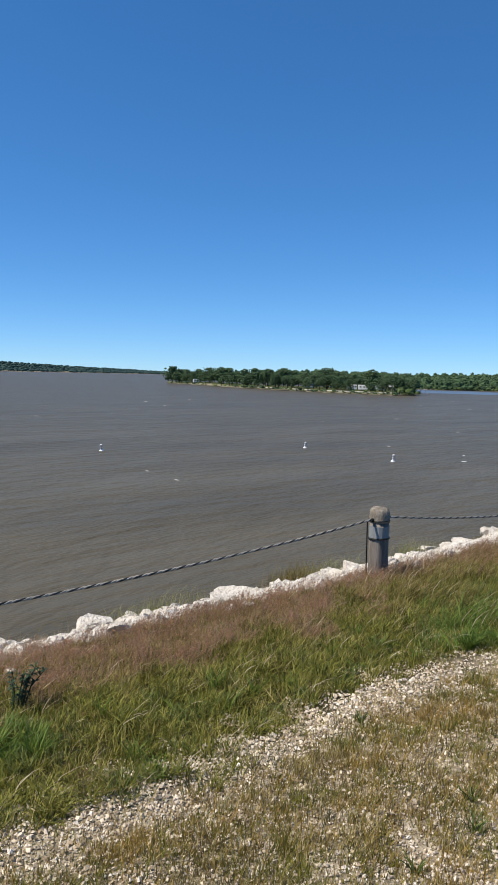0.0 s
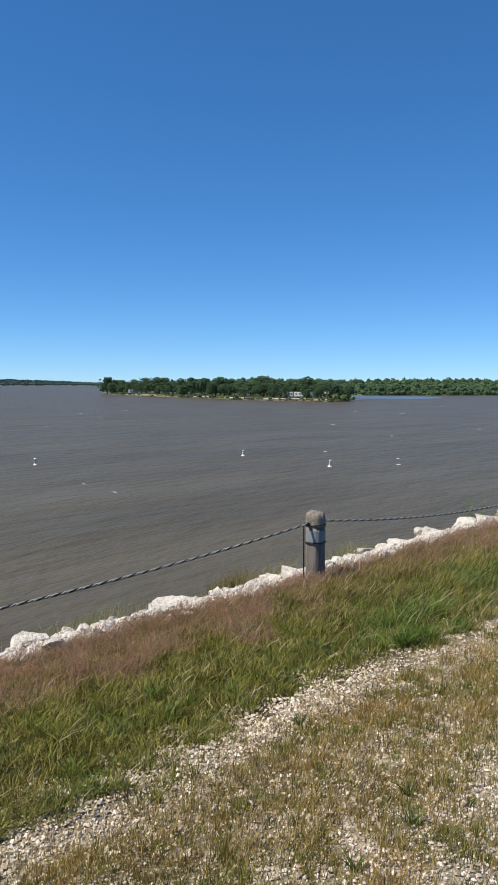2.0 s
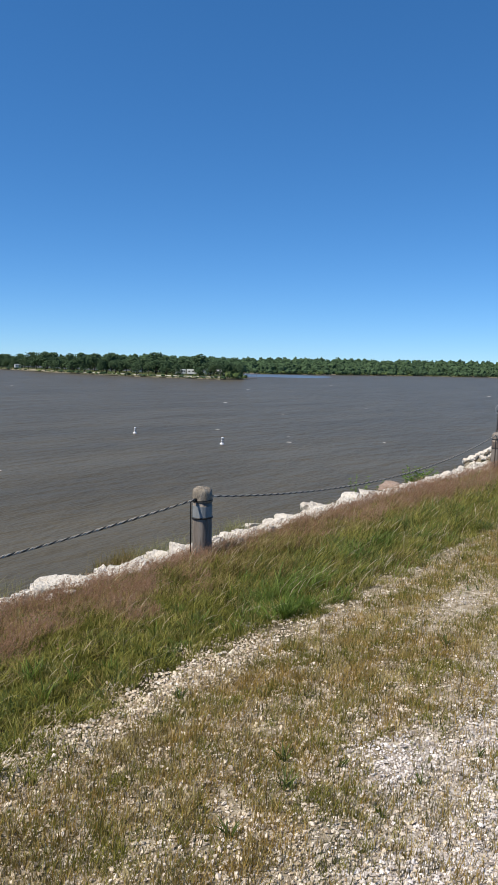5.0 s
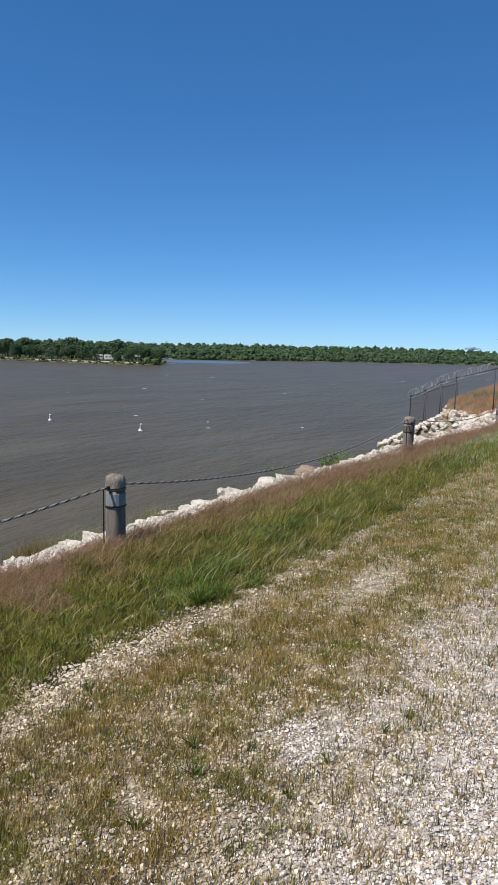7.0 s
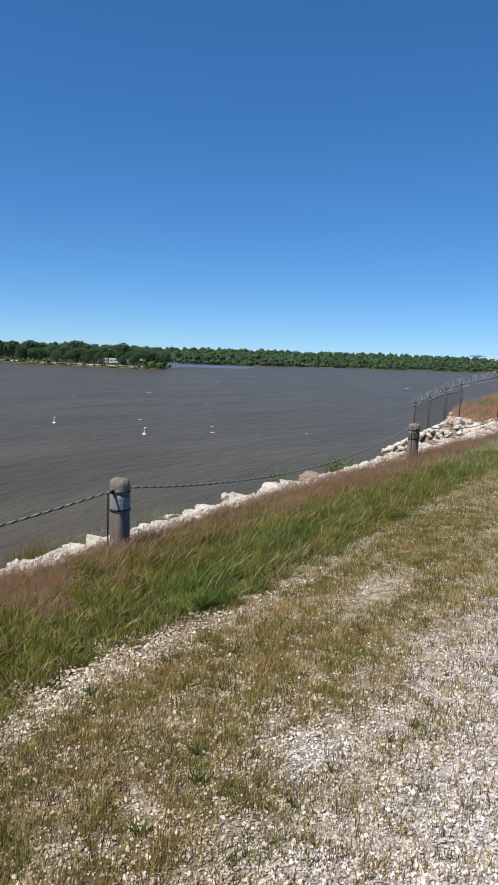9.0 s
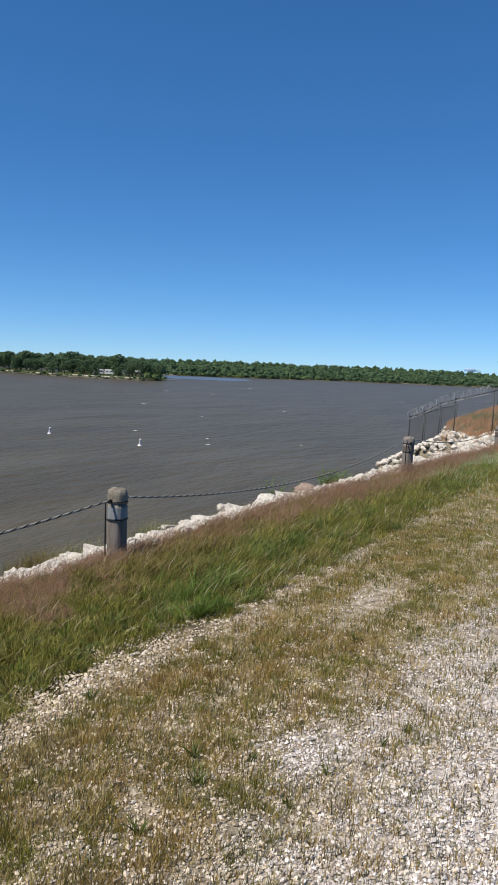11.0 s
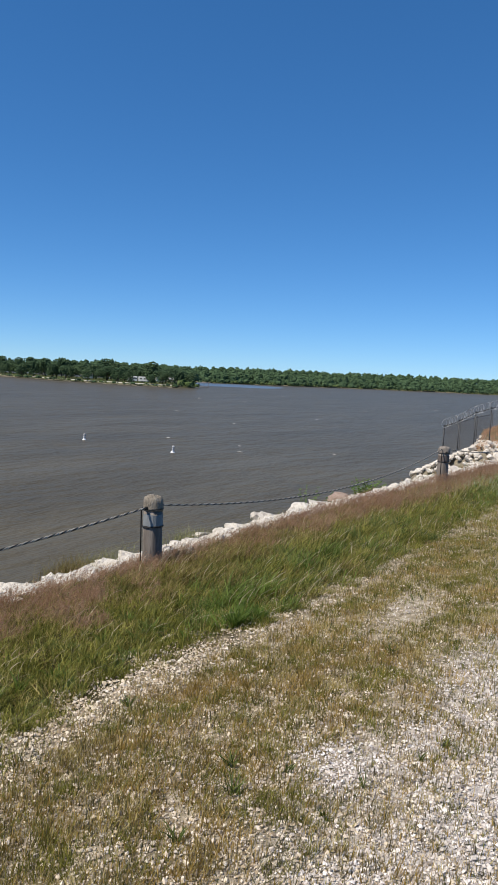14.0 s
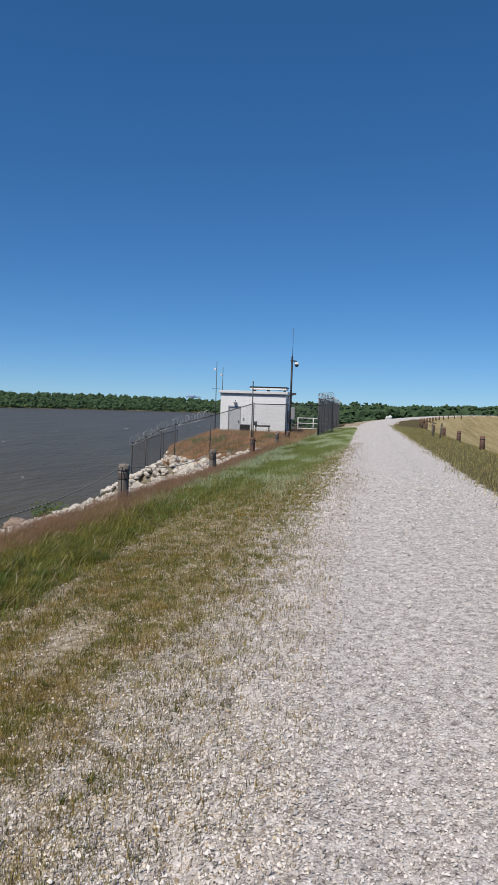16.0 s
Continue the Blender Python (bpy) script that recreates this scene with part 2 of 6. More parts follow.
M["glass"] = surface("dark_window_glass", [(0.015, 0.018, 0.02), (0.03, 0.035, 0.04)], 2, 0.1, 0, spec=0.6)
M["shelter_roof"] = surface("grey_shelter_roof", [(0.22, 0.22, 0.23), (0.36, 0.36, 0.37)], 1, 0.7, 0.1, 5, 0.02)


def crest_material():
    """The crest's ground: stony bank, dark soil under the grass, gravel shoulder and dry verge, running into one another along x."""
    m = bpy.data.materials.new("crest_ground")
    m.use_nodes = True
    n, l = m.node_tree.nodes, m.node_tree.links
    b = n["Principled BSDF"]
    geo, xyz = n.new("ShaderNodeNewGeometry"), n.new("ShaderNodeSeparateXYZ")
    l.new(geo.outputs["Position"], xyz.inputs[0])

    def tex(scale, detail=4.0):
        t = n.new("ShaderNodeTexNoise")
        t.inputs["Scale"].default_value, t.inputs["Detail"].default_value, t.inputs["Roughness"].default_value = scale, detail, 0.65
        l.new(geo.outputs["Position"], t.inputs["Vector"])
        return t.outputs[0]
    grain, wander = tex(18.0), tex(2.2)
    place = n.new("ShaderNodeMath")
    place.operation = "MULTIPLY_ADD"
    place.inputs[1].default_value = 0.9
    l.new(wander, place.inputs[0])
    l.new(xyz.outputs[0], place.inputs[2])
    spread = n.new("ShaderNodeMapRange")
    spread.inputs[1].default_value, spread.inputs[2].default_value = 0.3, 0.7
    l.new(grain, spread.inputs[0])
    last = None
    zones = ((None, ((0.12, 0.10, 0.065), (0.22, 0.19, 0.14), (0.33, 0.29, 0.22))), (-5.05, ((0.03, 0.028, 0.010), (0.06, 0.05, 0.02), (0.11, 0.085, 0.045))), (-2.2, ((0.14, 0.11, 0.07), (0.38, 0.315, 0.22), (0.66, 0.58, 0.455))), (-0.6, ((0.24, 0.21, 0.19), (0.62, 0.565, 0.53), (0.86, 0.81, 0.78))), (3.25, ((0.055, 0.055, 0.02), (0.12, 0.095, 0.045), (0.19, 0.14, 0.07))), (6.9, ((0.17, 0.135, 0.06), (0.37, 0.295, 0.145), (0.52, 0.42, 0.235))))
    for start, cols in zones:
        ramp = n.new("ShaderNodeValToRGB")
        e = ramp.color_ramp.elements
        e.new(0.5)
        for k, c in enumerate(cols):
            e[k].position, e[k].color = k / 2, (*c, 1)
        l.new(spread.outputs[0], ramp.inputs[0])
        if start is None:
            last = ramp.outputs[0]
            continue
        step, mix = n.new("ShaderNodeMapRange"), n.new("ShaderNodeMix")
        mix.data_type = "RGBA"
        soft = 0.4 if start == -0.6 else 0.12
        step.inputs[1].default_value, step.inputs[2].default_value = start - soft, start + soft
        l.new(place.outputs[0], step.inputs[0])
        l.new(step.outputs[0], mix.inputs[0])
        l.new(last, mix.inputs[6])
        l.new(ramp.outputs[0], mix.inputs[7])
        last = mix.outputs[2]
    l.new(last, b.inputs["Base Color"])
    b.inputs["Roughness"].default_value, b.inputs["Specular IOR Level"].default_value = 0.95, 0.15
    bp = n.new("ShaderNodeBump")
    bp.inputs["Strength"].default_value, bp.inputs["Distance"].default_value = 1.0, 0.016
    l.new(tex(85.0), bp.inputs["Height"])
    l.new(bp.outputs[0], b.inputs["Normal"])
    return m


M["crest"] = crest_material()


def water_material():
    m = bpy.data.materials.new("turbid_lake_water")
    m.use_nodes = True
    n, l = m.node_tree.nodes, m.node_tree.links
    b = n["Principled BSDF"]
    geo = n.new("ShaderNodeNewGeometry")

    def tex(scale, stretch, rot, detail=3.0):
        mp = n.new("ShaderNodeMapping")
        mp.inputs["Scale"].default_value, mp.inputs["Rotation"].default_value = stretch, (0, 0, radians(rot))
        t = n.new("ShaderNodeTexNoise")
        t.inputs["Scale"].default_value, t.inputs["Detail"].default_value, t.inputs["Roughness"].default_value = scale, detail, 0.6
        l.new(geo.outputs["Position"], mp.inputs["Vector"])
        l.new(mp.outputs[0], t.inputs["Vector"])
        return t.outputs[0]
    # pale and dark swell streaks: the sky's broken reflection put into colour
    ramp = n.new("ShaderNodeValToRGB")
    ramp.color_ramp.elements[0].position, ramp.color_ramp.elements[0].color = 0.35, (0.081, 0.073, 0.056, 1)
    ramp.color_ramp.elements[1].position, ramp.color_ramp.elements[1].color = 0.65, (0.104, 0.094, 0.072, 1)
    l.new(tex(0.12, (1, 0.3, 1), 48, 6.0), ramp.inputs[0])
    l.new(ramp.outputs[0], b.inputs["Base Color"])
    b.inputs["Roughness"].default_value, b.inputs["IOR"].default_value = 0.3, 1.33
    b.inputs["Specular IOR Level"].default_value = 0.012
    # long swell, chop and ripples
    last = None
    for scale, stretch, rot, dist, strength in ((0.16, (1, 0.35, 1), 47, 1.1, 0.7), (0.9, (1, 0.35, 1), 40, 0.36, 1.0), (3.6, (1, 0.5, 1), 43, 0.09, 1.0)):
        bp = n.new("ShaderNodeBump")
        bp.inputs["Strength"].default_value, bp.inputs["Distance"].default_value = strength, dist
        l.new(tex(scale, stretch, rot), bp.inputs["Height"])
        if last:
            l.new(last, bp.inputs["Normal"])
        last = bp.outputs[0]
    l.new(last, b.inputs["Normal"])
    return m


M["water"] = water_material()


def veil(m, share):
    """Lets a share of what lies behind show through."""
    n, l = m.node_tree.nodes, m.node_tree.links
    out = n["Material Output"].inputs[0]
    mix, clear = n.new("ShaderNodeMixShader"), n.new("ShaderNodeBsdfTransparent")
    mix.inputs[0].default_value = share
    l.new(out.links[0].from_socket, mix.inputs[1])
    l.new(clear.outputs[0], mix.inputs[2])
    l.new(mix.outputs[0], out)


veil(M["cloud"], 0.6)
# paler blue base colour carries the sky's reflection on the calm water
M["calm"] = surface("calm_water", [(0.10, 0.11, 0.12), (0.13, 0.14, 0.15)], 0.05, 0.28, 0.3, 0.6, 0.03, spec=0.5)

# ---- helpers of this scene ----
rng = np.random.default_rng(7)
WATER = -6.4
ROAD_X, ROAD_HALF = 1.12, 1.63


def part(name, bm, material, parent=None, label=""):
    """Links a bmesh as one mesh object, under parent where one is given."""
    me = bpy.data.meshes.new(name)
    bm.to_mesh(me)
    bm.free()
    me.materials.append(material)
    ob = new(name, me)
    ob.parent = parent
    if label:
        ob["label"] = label
    return ob


def arrays(name, verts, faces, materials, index=None, flat=False, parent=None):
    """Links a mesh made from arrays of corners and of faces, all with the same number of corners."""
    me = bpy.data.meshes.new(name)
    verts, faces = np.asarray(verts, np.float32), np.asarray(faces, np.int32)
    me.vertices.add(len(verts))
    me.vertices.foreach_set("co", verts.ravel())
    me.loops.add(faces.size)
    me.loops.foreach_set("vertex_index", faces.ravel())
    me.polygons.add(len(faces))
    me.polygons.foreach_set("loop_start", np.arange(len(faces), dtype=np.int32) * faces.shape[1])
    for m in materials:
        me.materials.append(m)
    if index is not None:
        me.polygons.foreach_set("material_index", np.asarray(index, np.int32))
    me.polygons.foreach_set("use_smooth", np.full(len(faces), not flat))
    me.update(calc_edges=True)
    me.validate()
    ob = new(name, me)
    ob.parent = parent
    return ob


def box(bm, x0, x1, y0, y1, z0, z1, bevel=0.0):
    r = bmesh.ops.create_cube(bm, size=1, matrix=Matrix.LocRotScale(((x0 + x1) / 2, (y0 + y1) / 2, (z0 + z1) / 2), None, (x1 - x0, y1 - y0, z1 - z0)))
    if bevel:
        es = list({e for v in r["verts"] for e in v.link_edges})
        bmesh.ops.bevel(bm, geom=es, offset=bevel, segments=2, affect="EDGES", profile=0.6)
    return bm


def tube(bm, pts, rad, sides=6, ends=True):
    """A tube along points; rad is one radius or one for each point."""
    pts = [Vector(p) for p in pts]
    rad = [rad] * len(pts) if isinstance(rad, (int, float)) else rad
    rings = []
    for i, p in enumerate(pts):
        d = (pts[min(i + 1, len(pts) - 1)] - pts[max(i - 1, 0)]).normalized()
        a = d.orthogonal().normalized() if not rings else (side - d * side.dot(d)).normalized()
        side, b = a, d.cross(a)
        rings.append([bm.verts.new(p + rad[i] * (a * math.cos(2 * math.pi * k / sides) + b * math.sin(2 * math.pi * k / sides))) for k in range(sides)])
    for r0, r1 in zip(rings, rings[1:]):
        for k in range(sides):
            f = bm.faces.new((r0[k], r0[(k + 1) % sides], r1[(k + 1) % sides], r1[k]))
            f.smooth = sides > 5
    if ends:
        bm.faces.new(rings[0][::-1])
        bm.faces.new(rings[-1])
    return bm


def lathe(bm, profile, sides=20, at=(0, 0, 0)):
    """A body turned round z from (radius, height) pairs."""
    rings = [[bm.verts.new((at[0] + r * math.cos(2 * math.pi * k / sides), at[1] + r * math.sin(2 * math.pi * k / sides), at[2] + z)) for k in range(sides)] for r, z in profile]
    for r0, r1 in zip(rings, rings[1:]):
        for k in range(sides):
            bm.faces.new((r0[k], r0[(k + 1) % sides], r1[(k + 1) % sides], r1[k])).smooth = True
    bm.faces.new(rings[0][::-1])
    bm.faces.new(rings[-1])
    return bm


def ease(a, b, v):
    t = np.clip((np.asarray(v, float) - a) / (b - a), 0, 1)
    return t * t * (3 - 2 * t)


def patches(x, y, size, seed):
    """Smooth random patches, about 0 to 1, of about that size."""
    r = np.random.default_rng(seed)
    total = np.zeros_like(np.asarray(x, float))
    for k in range(9):
        a, ph, s = r.uniform(0, 6.283), r.uniform(0, 6.283), 6.283 / size * r.uniform(0.5, 1.8)
        total = total + np.sin(s * (np.cos(a) * x + np.sin(a) * y) + ph + 1.3 * np.sin(s * 0.7 * (np.sin(a) * x - np.cos(a) * y) + ph * 2))
    return np.clip(0.5 + total / 7.5, 0, 1)


# ---- the lie of the land ----
SHORE_AZ = [-25, 0, 2.5, 6, 11.3, 12.5, 17.5, 24, 31, 36, 40, 46, 52, 55, 58, 70, 80]
SHORE_D = [150, 150, 170, 330, 618, 645, 635, 612, 560, 540, 560, 640, 1100, 2300, 3000, 2350, 2200]
POINT_AZ = [37.6, 39.4, 43.8, 48.3, 52.9, 56.6, 57.6]
POINT_D = [343, 335, 350, 381, 440, 538, 563]


def road_x(y):
    return ROAD_X + 0.00104 * np.clip(np.asarray(y, float) - 60, 0, 240) ** 2


def dam_z(x, y):
    """The dam: its gravel crest, the lake side's bank, the pad of the small building and the far side's slope."""
    s = x - road_x(y)
    z = np.interp(s, [-70, -15.5, -7.6, -7.2, -6.85, -6.32, -5.81, -3.7, -1.63, 0, 1.63, 4.9, 27, 60], [-22, -6.9, -1.25, -0.88, -0.68, -0.54, -0.34, -0.14, -0.02, 0.03, -0.02, -0.28, -7.6, -8.2])
    z = z - 0.2 * ease(9, 24, y) * ease(-1.8, -5.5, s) * ease(-7.2, -6.1, s) + 0.6 * ease(120, 260, y)
    x0 = -8.4 - 2.9 * ease(45.5, 54.5, y)
    pad = -0.55 - 0.14 * np.clip(50 - y, 0, 8) - 3.0 * np.clip(42.6 - y, 0, None) - 0.4 * np.clip(x0 - x, 0, 3.5) - 2.6 * np.clip(x0 - 3.5 - x, 0, None) - 0.3 * np.clip(y - 74, 0, None)
    ridge = -1.95 - 0.53 * np.clip(-11.7 - x, 0, None) - 1.2 * np.clip(x + 11.7, 0, None) - 1.8 * np.clip(np.abs(y - 43.3) - 0.9, 0, None) - 4 * np.clip(-16 - x, 0, None)
    pad = np.where(x > -4, -50, np.maximum(pad, np.where(x < -9, ridge, -50)))
    return np.maximum(z, pad)


def land_z(x, y):
    x, y = np.asarray(x, float), np.asarray(y, float)
    az, r = np.degrees(np.arctan2(-x, y)), np.hypot(x, y)
    z = dam_z(x, y)
    d = np.interp(az, SHORE_AZ, SHORE_D)
    over = r - d
    hill = np.interp(az, [-30, 3, 8, 12, 18, 22, 27, 31, 36, 40, 52, 57, 62, 70, 80], [0, 1, 3.5, 5, 6.6, 7.2, 5.8, 6.2, 5.0, 5.5, 8, 7, 18, 33, 33])
    shore = np.where(over > 0, WATER + 0.03 * np.clip(over, 0, 40) + (4 * ease(0, 60, 8 - az)) * ease(0, 30, over) + hill * ease(20, np.where(d > 1000, 500, 220), over), -22)
    shore = np.where(az > -20, shore, -22)
    dp = np.interp(az, POINT_AZ, POINT_D)
    inside = (r - dp) * np.where((az > 37.6) & (az < 57.6), 1, -1)
    edge = np.minimum(np.minimum(az - 37.6, 57.6 - az) * 6, np.minimum(r - dp, dp + 130 - r))
    point = np.where(edge > 0, WATER + np.clip(edge * 0.07, 0, 1.3), -22)
    away = np.where(np.abs(az) > 90, -30, -30)
    return np.maximum(np.maximum(z, np.where(r > 60, shore, -30)), np.maximum(point, away))


def ground_z(x, y):
    """The land with its small unevenness, sunk under the road's gravel."""
    x, y = np.asarray(x, float), np.asarray(y, float)
    near, s, r = np.exp(-np.hypot(x, y) / 60) * 0.03, np.abs(x - road_x(y)), np.hypot(x, y)
    return land_z(x, y) - 0.05 * ease(1.75, 1.5, s) * (r < 300) + near * (patches(x, y, 0.8, 3) - 0.5) * np.where(s < 1.8, 0.2, 1)


def ground():
    az = np.radians(np.concatenate([np.arange(-16, 74, 0.7), np.arange(74, 344, 3)]))
    r = np.concatenate([np.geomspace(0.5, 700, 260), np.geomspace(720, 4600, 40)])
    A, R = np.meshgrid(az, r)
    X, Y = -np.sin(A) * R, np.cos(A) * R
    Z = ground_z(X, Y)
    n, k = A.shape
    i, j = np.meshgrid(np.arange(n - 1), np.arange(k), indexing="ij")
    f = np.stack([i * k + j, (i + 1) * k + j, (i + 1) * k + (j + 1) % k, i * k + (j + 1) % k], -1).reshape(-1, 4)
    fx, fy, fz, fr = (v.ravel()[f].mean(1) for v in (X, Y, Z, R))
    s = fx - road_x(fy)
    idx = np.full(len(f), 2)
    idx[s > -3.9] = 1
    idx[s > 1.7] = 5
    idx[s > 5.4] = 4
    idx[s < -6.5] = 3
    idx[(s < -3.5) & (fy > 46) & (fz > -1.6)] = 5
    idx[(fy < 68) & (fr < 140) & ~((s < -3.5) & (fy > 46) & (fz > -1.6))] = 8
    idx[fr > 140] = np.where(np.abs(s[fr > 140]) < 1.7, 0, np.where((s[fr > 140] > 1.7) & (s[fr > 140] < 28), 4, 6))
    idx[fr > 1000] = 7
    idx[fz < WATER - 0.3] = np.where(s[fz < WATER - 0.3] > 0, idx[fz < WATER - 0.3], 3)
    ob = arrays("ground", np.stack([X, Y, Z], -1).reshape(-1, 3), f, [M[m] for m in ("road", "shoulder", "soil", "bank", "field", "verge", "far_land", "hazed_hill", "crest")], idx)
    return tagged(ob, "dam crest of gravel, grass and stony bank, with wooded far shores", "ground", kind="structure")


ground()


def water():
    az = np.radians(np.concatenate([np.arange(-20, 80, 1.0), np.arange(80, 340, 4)]))
    r = np.geomspace(5, 4700, 90)
    A, R = np.meshgrid(az, r)
    X, Y = -np.sin(A) * R, np.cos(A) * R
    n, k = A.shape
    i, j = np.meshgrid(np.arange(n - 1), np.arange(k), indexing="ij")
    f = np.stack([i * k + j, (i + 1) * k + j, (i + 1) * k + (j + 1) % k, i * k + (j + 1) % k], -1).reshape(-1, 4)
    fx, fy = X.ravel()[f].mean(1), Y.ravel()[f].mean(1)
    keep = (fx - road_x(fy) < -6)
    ob = arrays("water", np.stack([X, Y, np.full_like(X, WATER)], -1).reshape(-1, 3), f[keep], [M["water"]])
    return tagged(ob, "wind-ruffled brown-grey lake water", "water", kind="structure")


water()


def road_z(x, y):
    """The top of the gravel: worn wheel tracks, soft edges."""
    s = x - road_x(y)
    edge = np.abs(s) / 1.63 + 0.24 * (patches(x, y, 1.1, 11) - 0.5)
    return dam_z(x, y) + 0.02 - 0.06 * ease(0.9, 1.06, edge) - 0.018 * np.exp(-((np.abs(s) - 0.8) / 0.3) ** 2) + 0.015 * (patches(x, y, 0.7, 5) - 0.5)


def road():
    ys = np.concatenate([np.arange(-8, 1, 0.5), np.arange(1, 16, 0.07), np.arange(16, 40, 0.4), np.arange(40, 300, 2.5)])
    ss = np.linspace(-1.75, 1.75, 64)
    S, Y = np.meshgrid(ss, ys)
    X = road_x(Y) + S
    Z = road_z(X, Y)
    n, k = S.shape
    i, j = np.meshgrid(np.arange(n - 1), np.arange(k - 1), indexing="ij")
    f = np.stack([i * k + j, i * k + j + 1, (i + 1) * k + j + 1, (i + 1) * k + j], -1).reshape(-1, 4)
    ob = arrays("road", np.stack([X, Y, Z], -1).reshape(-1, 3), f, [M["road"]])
    return tagged(ob, "single-lane service road of pale crushed limestone", "road", kind="structure")


road()

# ---- the posts and wire ropes along the lake side ----
POST_X = ROAD_X - 5.81
POST_Y = (-3.5, 5.34, 14.23, 22.95, 31.15, 39.8, 45.7)
POST_TOP = (0.40, 0.347, 0.325, 0.13, 0.2, 0.12, 0.02)
ROPE_Z = (0.356, 0.247, 0.283, 0.06, 0.09, 0.0, -0.09)


def guard_post(height, wood, label, radius=0.102, sheet=None):
    """A round wooden post with a worn top, a sheet-metal sleeve, straps and an upright rod; its foot is at z = -0.25."""
    post = tagged(new("guard_post"), label, "post", "posts with wire ropes along the lake")
    bm = bmesh.new()
    prof = [(radius * 1.03, -0.25), (radius * 1.02, 0.0), (radius, height * 0.5), (radius * 0.99, height - 0.135)]
    lathe(bm, prof, 22)
    for v in bm.verts:
        w = noise.noise(Vector((v.co.x * 14, v.co.y * 14, v.co.z * 1.5)))
        v.co.x *= 1 + 0.05 * w
        v.co.y *= 1 + 0.05 * w
    part("shaft", bm, wood, post)
    bm = bmesh.new()
    h = height - 0.135
    prof = [(radius * 0.97, h - 0.004), (radius * 0.98, h + 0.02), (radius * 0.97, h + 0.06), (radius * 0.93, h + 0.1), (radius * 0.82, h + 0.125), (radius * 0.5, h + 0.14), (radius * 0.1, h + 0.142)]
    lathe(bm, prof, 26)
    for v in bm.verts:
        w = noise.noise(Vector((v.co.x * 26, v.co.y * 26, v.co.z * 14))) + 0.7 * noise.noise(v.co * 60)
        v.co.x *= 1.07 + 0.10 * w
        v.co.y *= 1.07 + 0.10 * w
        v.co.z += 0.02 * w if v.co.z > h + 0.05 else 0
    part("worn_top", bm, wood if sheet else M["wood_top"], post, "rough lichened top of the post")
    bm = bmesh.new()
    z0, z1, a0 = height - 0.295, height - 0.175, -2.75
    ring = []
    for i in range(17):
        a = a0 + i * 5.1 / 16 - 1.3
        for r in (radius + 0.001, radius + 0.004):
            for z in (z0, z1):
                ring.append(bm.verts.new((r * math.cos(a), r * math.sin(a), z + 0.006 * math.sin(a * 3))))
    for i in range(16):
        b = i * 4
        for p, q in ((0, 1), (1, 3), (3, 2), (2, 0)):
            bm.faces.new((ring[b + p], ring[b + q], ring[b + 4 + q], ring[b + 4 + p]))
    part("metal_sleeve", bm, sheet or M["zinc"], post, "rust-stained sheet-metal sleeve" if sheet else "dull blue-grey sheet-metal sleeve")
    for z, r in ((z0 - 0.006, 0.009), (z1 + 0.05, 0.006)):
        bm = bmesh.new()
        tube(bm, [((radius + 0.005) * math.cos(a), (radius + 0.005) * math.sin(a), z + 0.008 * math.cos(a)) for a in np.linspace(0, 6.2832, 21)], r, 6, False)
        part("strap", bm, M["strap"], post)
    bm = bmesh.new()
    tube(bm, [(-0.075, -0.09, 0.0), (-0.08, -0.088, height * 0.5), (-0.082, -0.086, height - 0.13), (-0.06, -0.075, height - 0.1)], 0.007, 6)
    part("rod", bm, M["strap"], post)
    for sgn in (-1, 1):
        bm = bmesh.new()
        tube(bm, [(0, sgn * (radius - 0.01), height - 0.11), (0, sgn * (radius + 0.035), height - 0.11)], 0.018, 8)
        part("rope_clamp", bm, M["strap"], post)
    return post


def place_posts():
    for i, (y, top) in enumerate(zip(POST_Y, POST_TOP)):
        base = float(dam_z(np.array(POST_X), np.array(y)))
        red = i in (4, 6)
        text = "reddish weathered round wooden post with metal sleeve in the grass" if red else "grey weathered round wooden post with metal sleeve in the grass"
        p = guard_post(top - base, M["wood_red"] if red else M["wood"], text, 0.096 if i < 2 else 0.112, M["rusty_zinc"] if i > 1 else None)
        p.matrix_world = pose(POST_X, y, base, 0.6 * math.sin(i * 5), 1.2 * math.sin(i * 3 + 1), 20 * i if i > 1 else 0)


place_posts()


def wire_rope(a, b, sag):
    """Three strands twisted into one sagging rope from a to b."""
    a, b = Vector(a), Vector(b)
    length = (b - a).length
    n = int(length / 0.026)
    side = (b - a).cross(Vector((0, 0, 1))).normalized()
    up = side.cross(b - a).normalized()
    rope = tagged(new("wire_rope"), "twisted steel wire rope sagging between two wooden posts", "cable", "wire ropes along the lake")
    rope.location = a
    for k in range(3):
        pts = []
        for i in range(n + 1):
            t = i / n
            c = (b - a) * t - Vector((0, 0, 4 * sag * t * (1 - t)))
            ang = 2 * math.pi * (t * length / 0.13 + k / 3)
            pts.append(c + 0.0064 * (side * math.cos(ang) + up * math.sin(ang)))
        bm = bmesh.new()
        tube(bm, pts, 0.0066, 4)
        for f in bm.faces:
            f.smooth = True
        # one strand in three carries the rope's dark gaps as colour
        part("strand", bm, M["rope"] if k else M["rope_shade"], rope)
    return rope


for i in range(len(POST_Y) - 1):
    wire_rope((POST_X, POST_Y[i] + 0.12, ROPE_Z[i]), (POST_X, POST_Y[i + 1] - 0.12, ROPE_Z[i + 1]), (0.214, 0.30, 0.22, 0.2, 0.2, 0.12)[i])

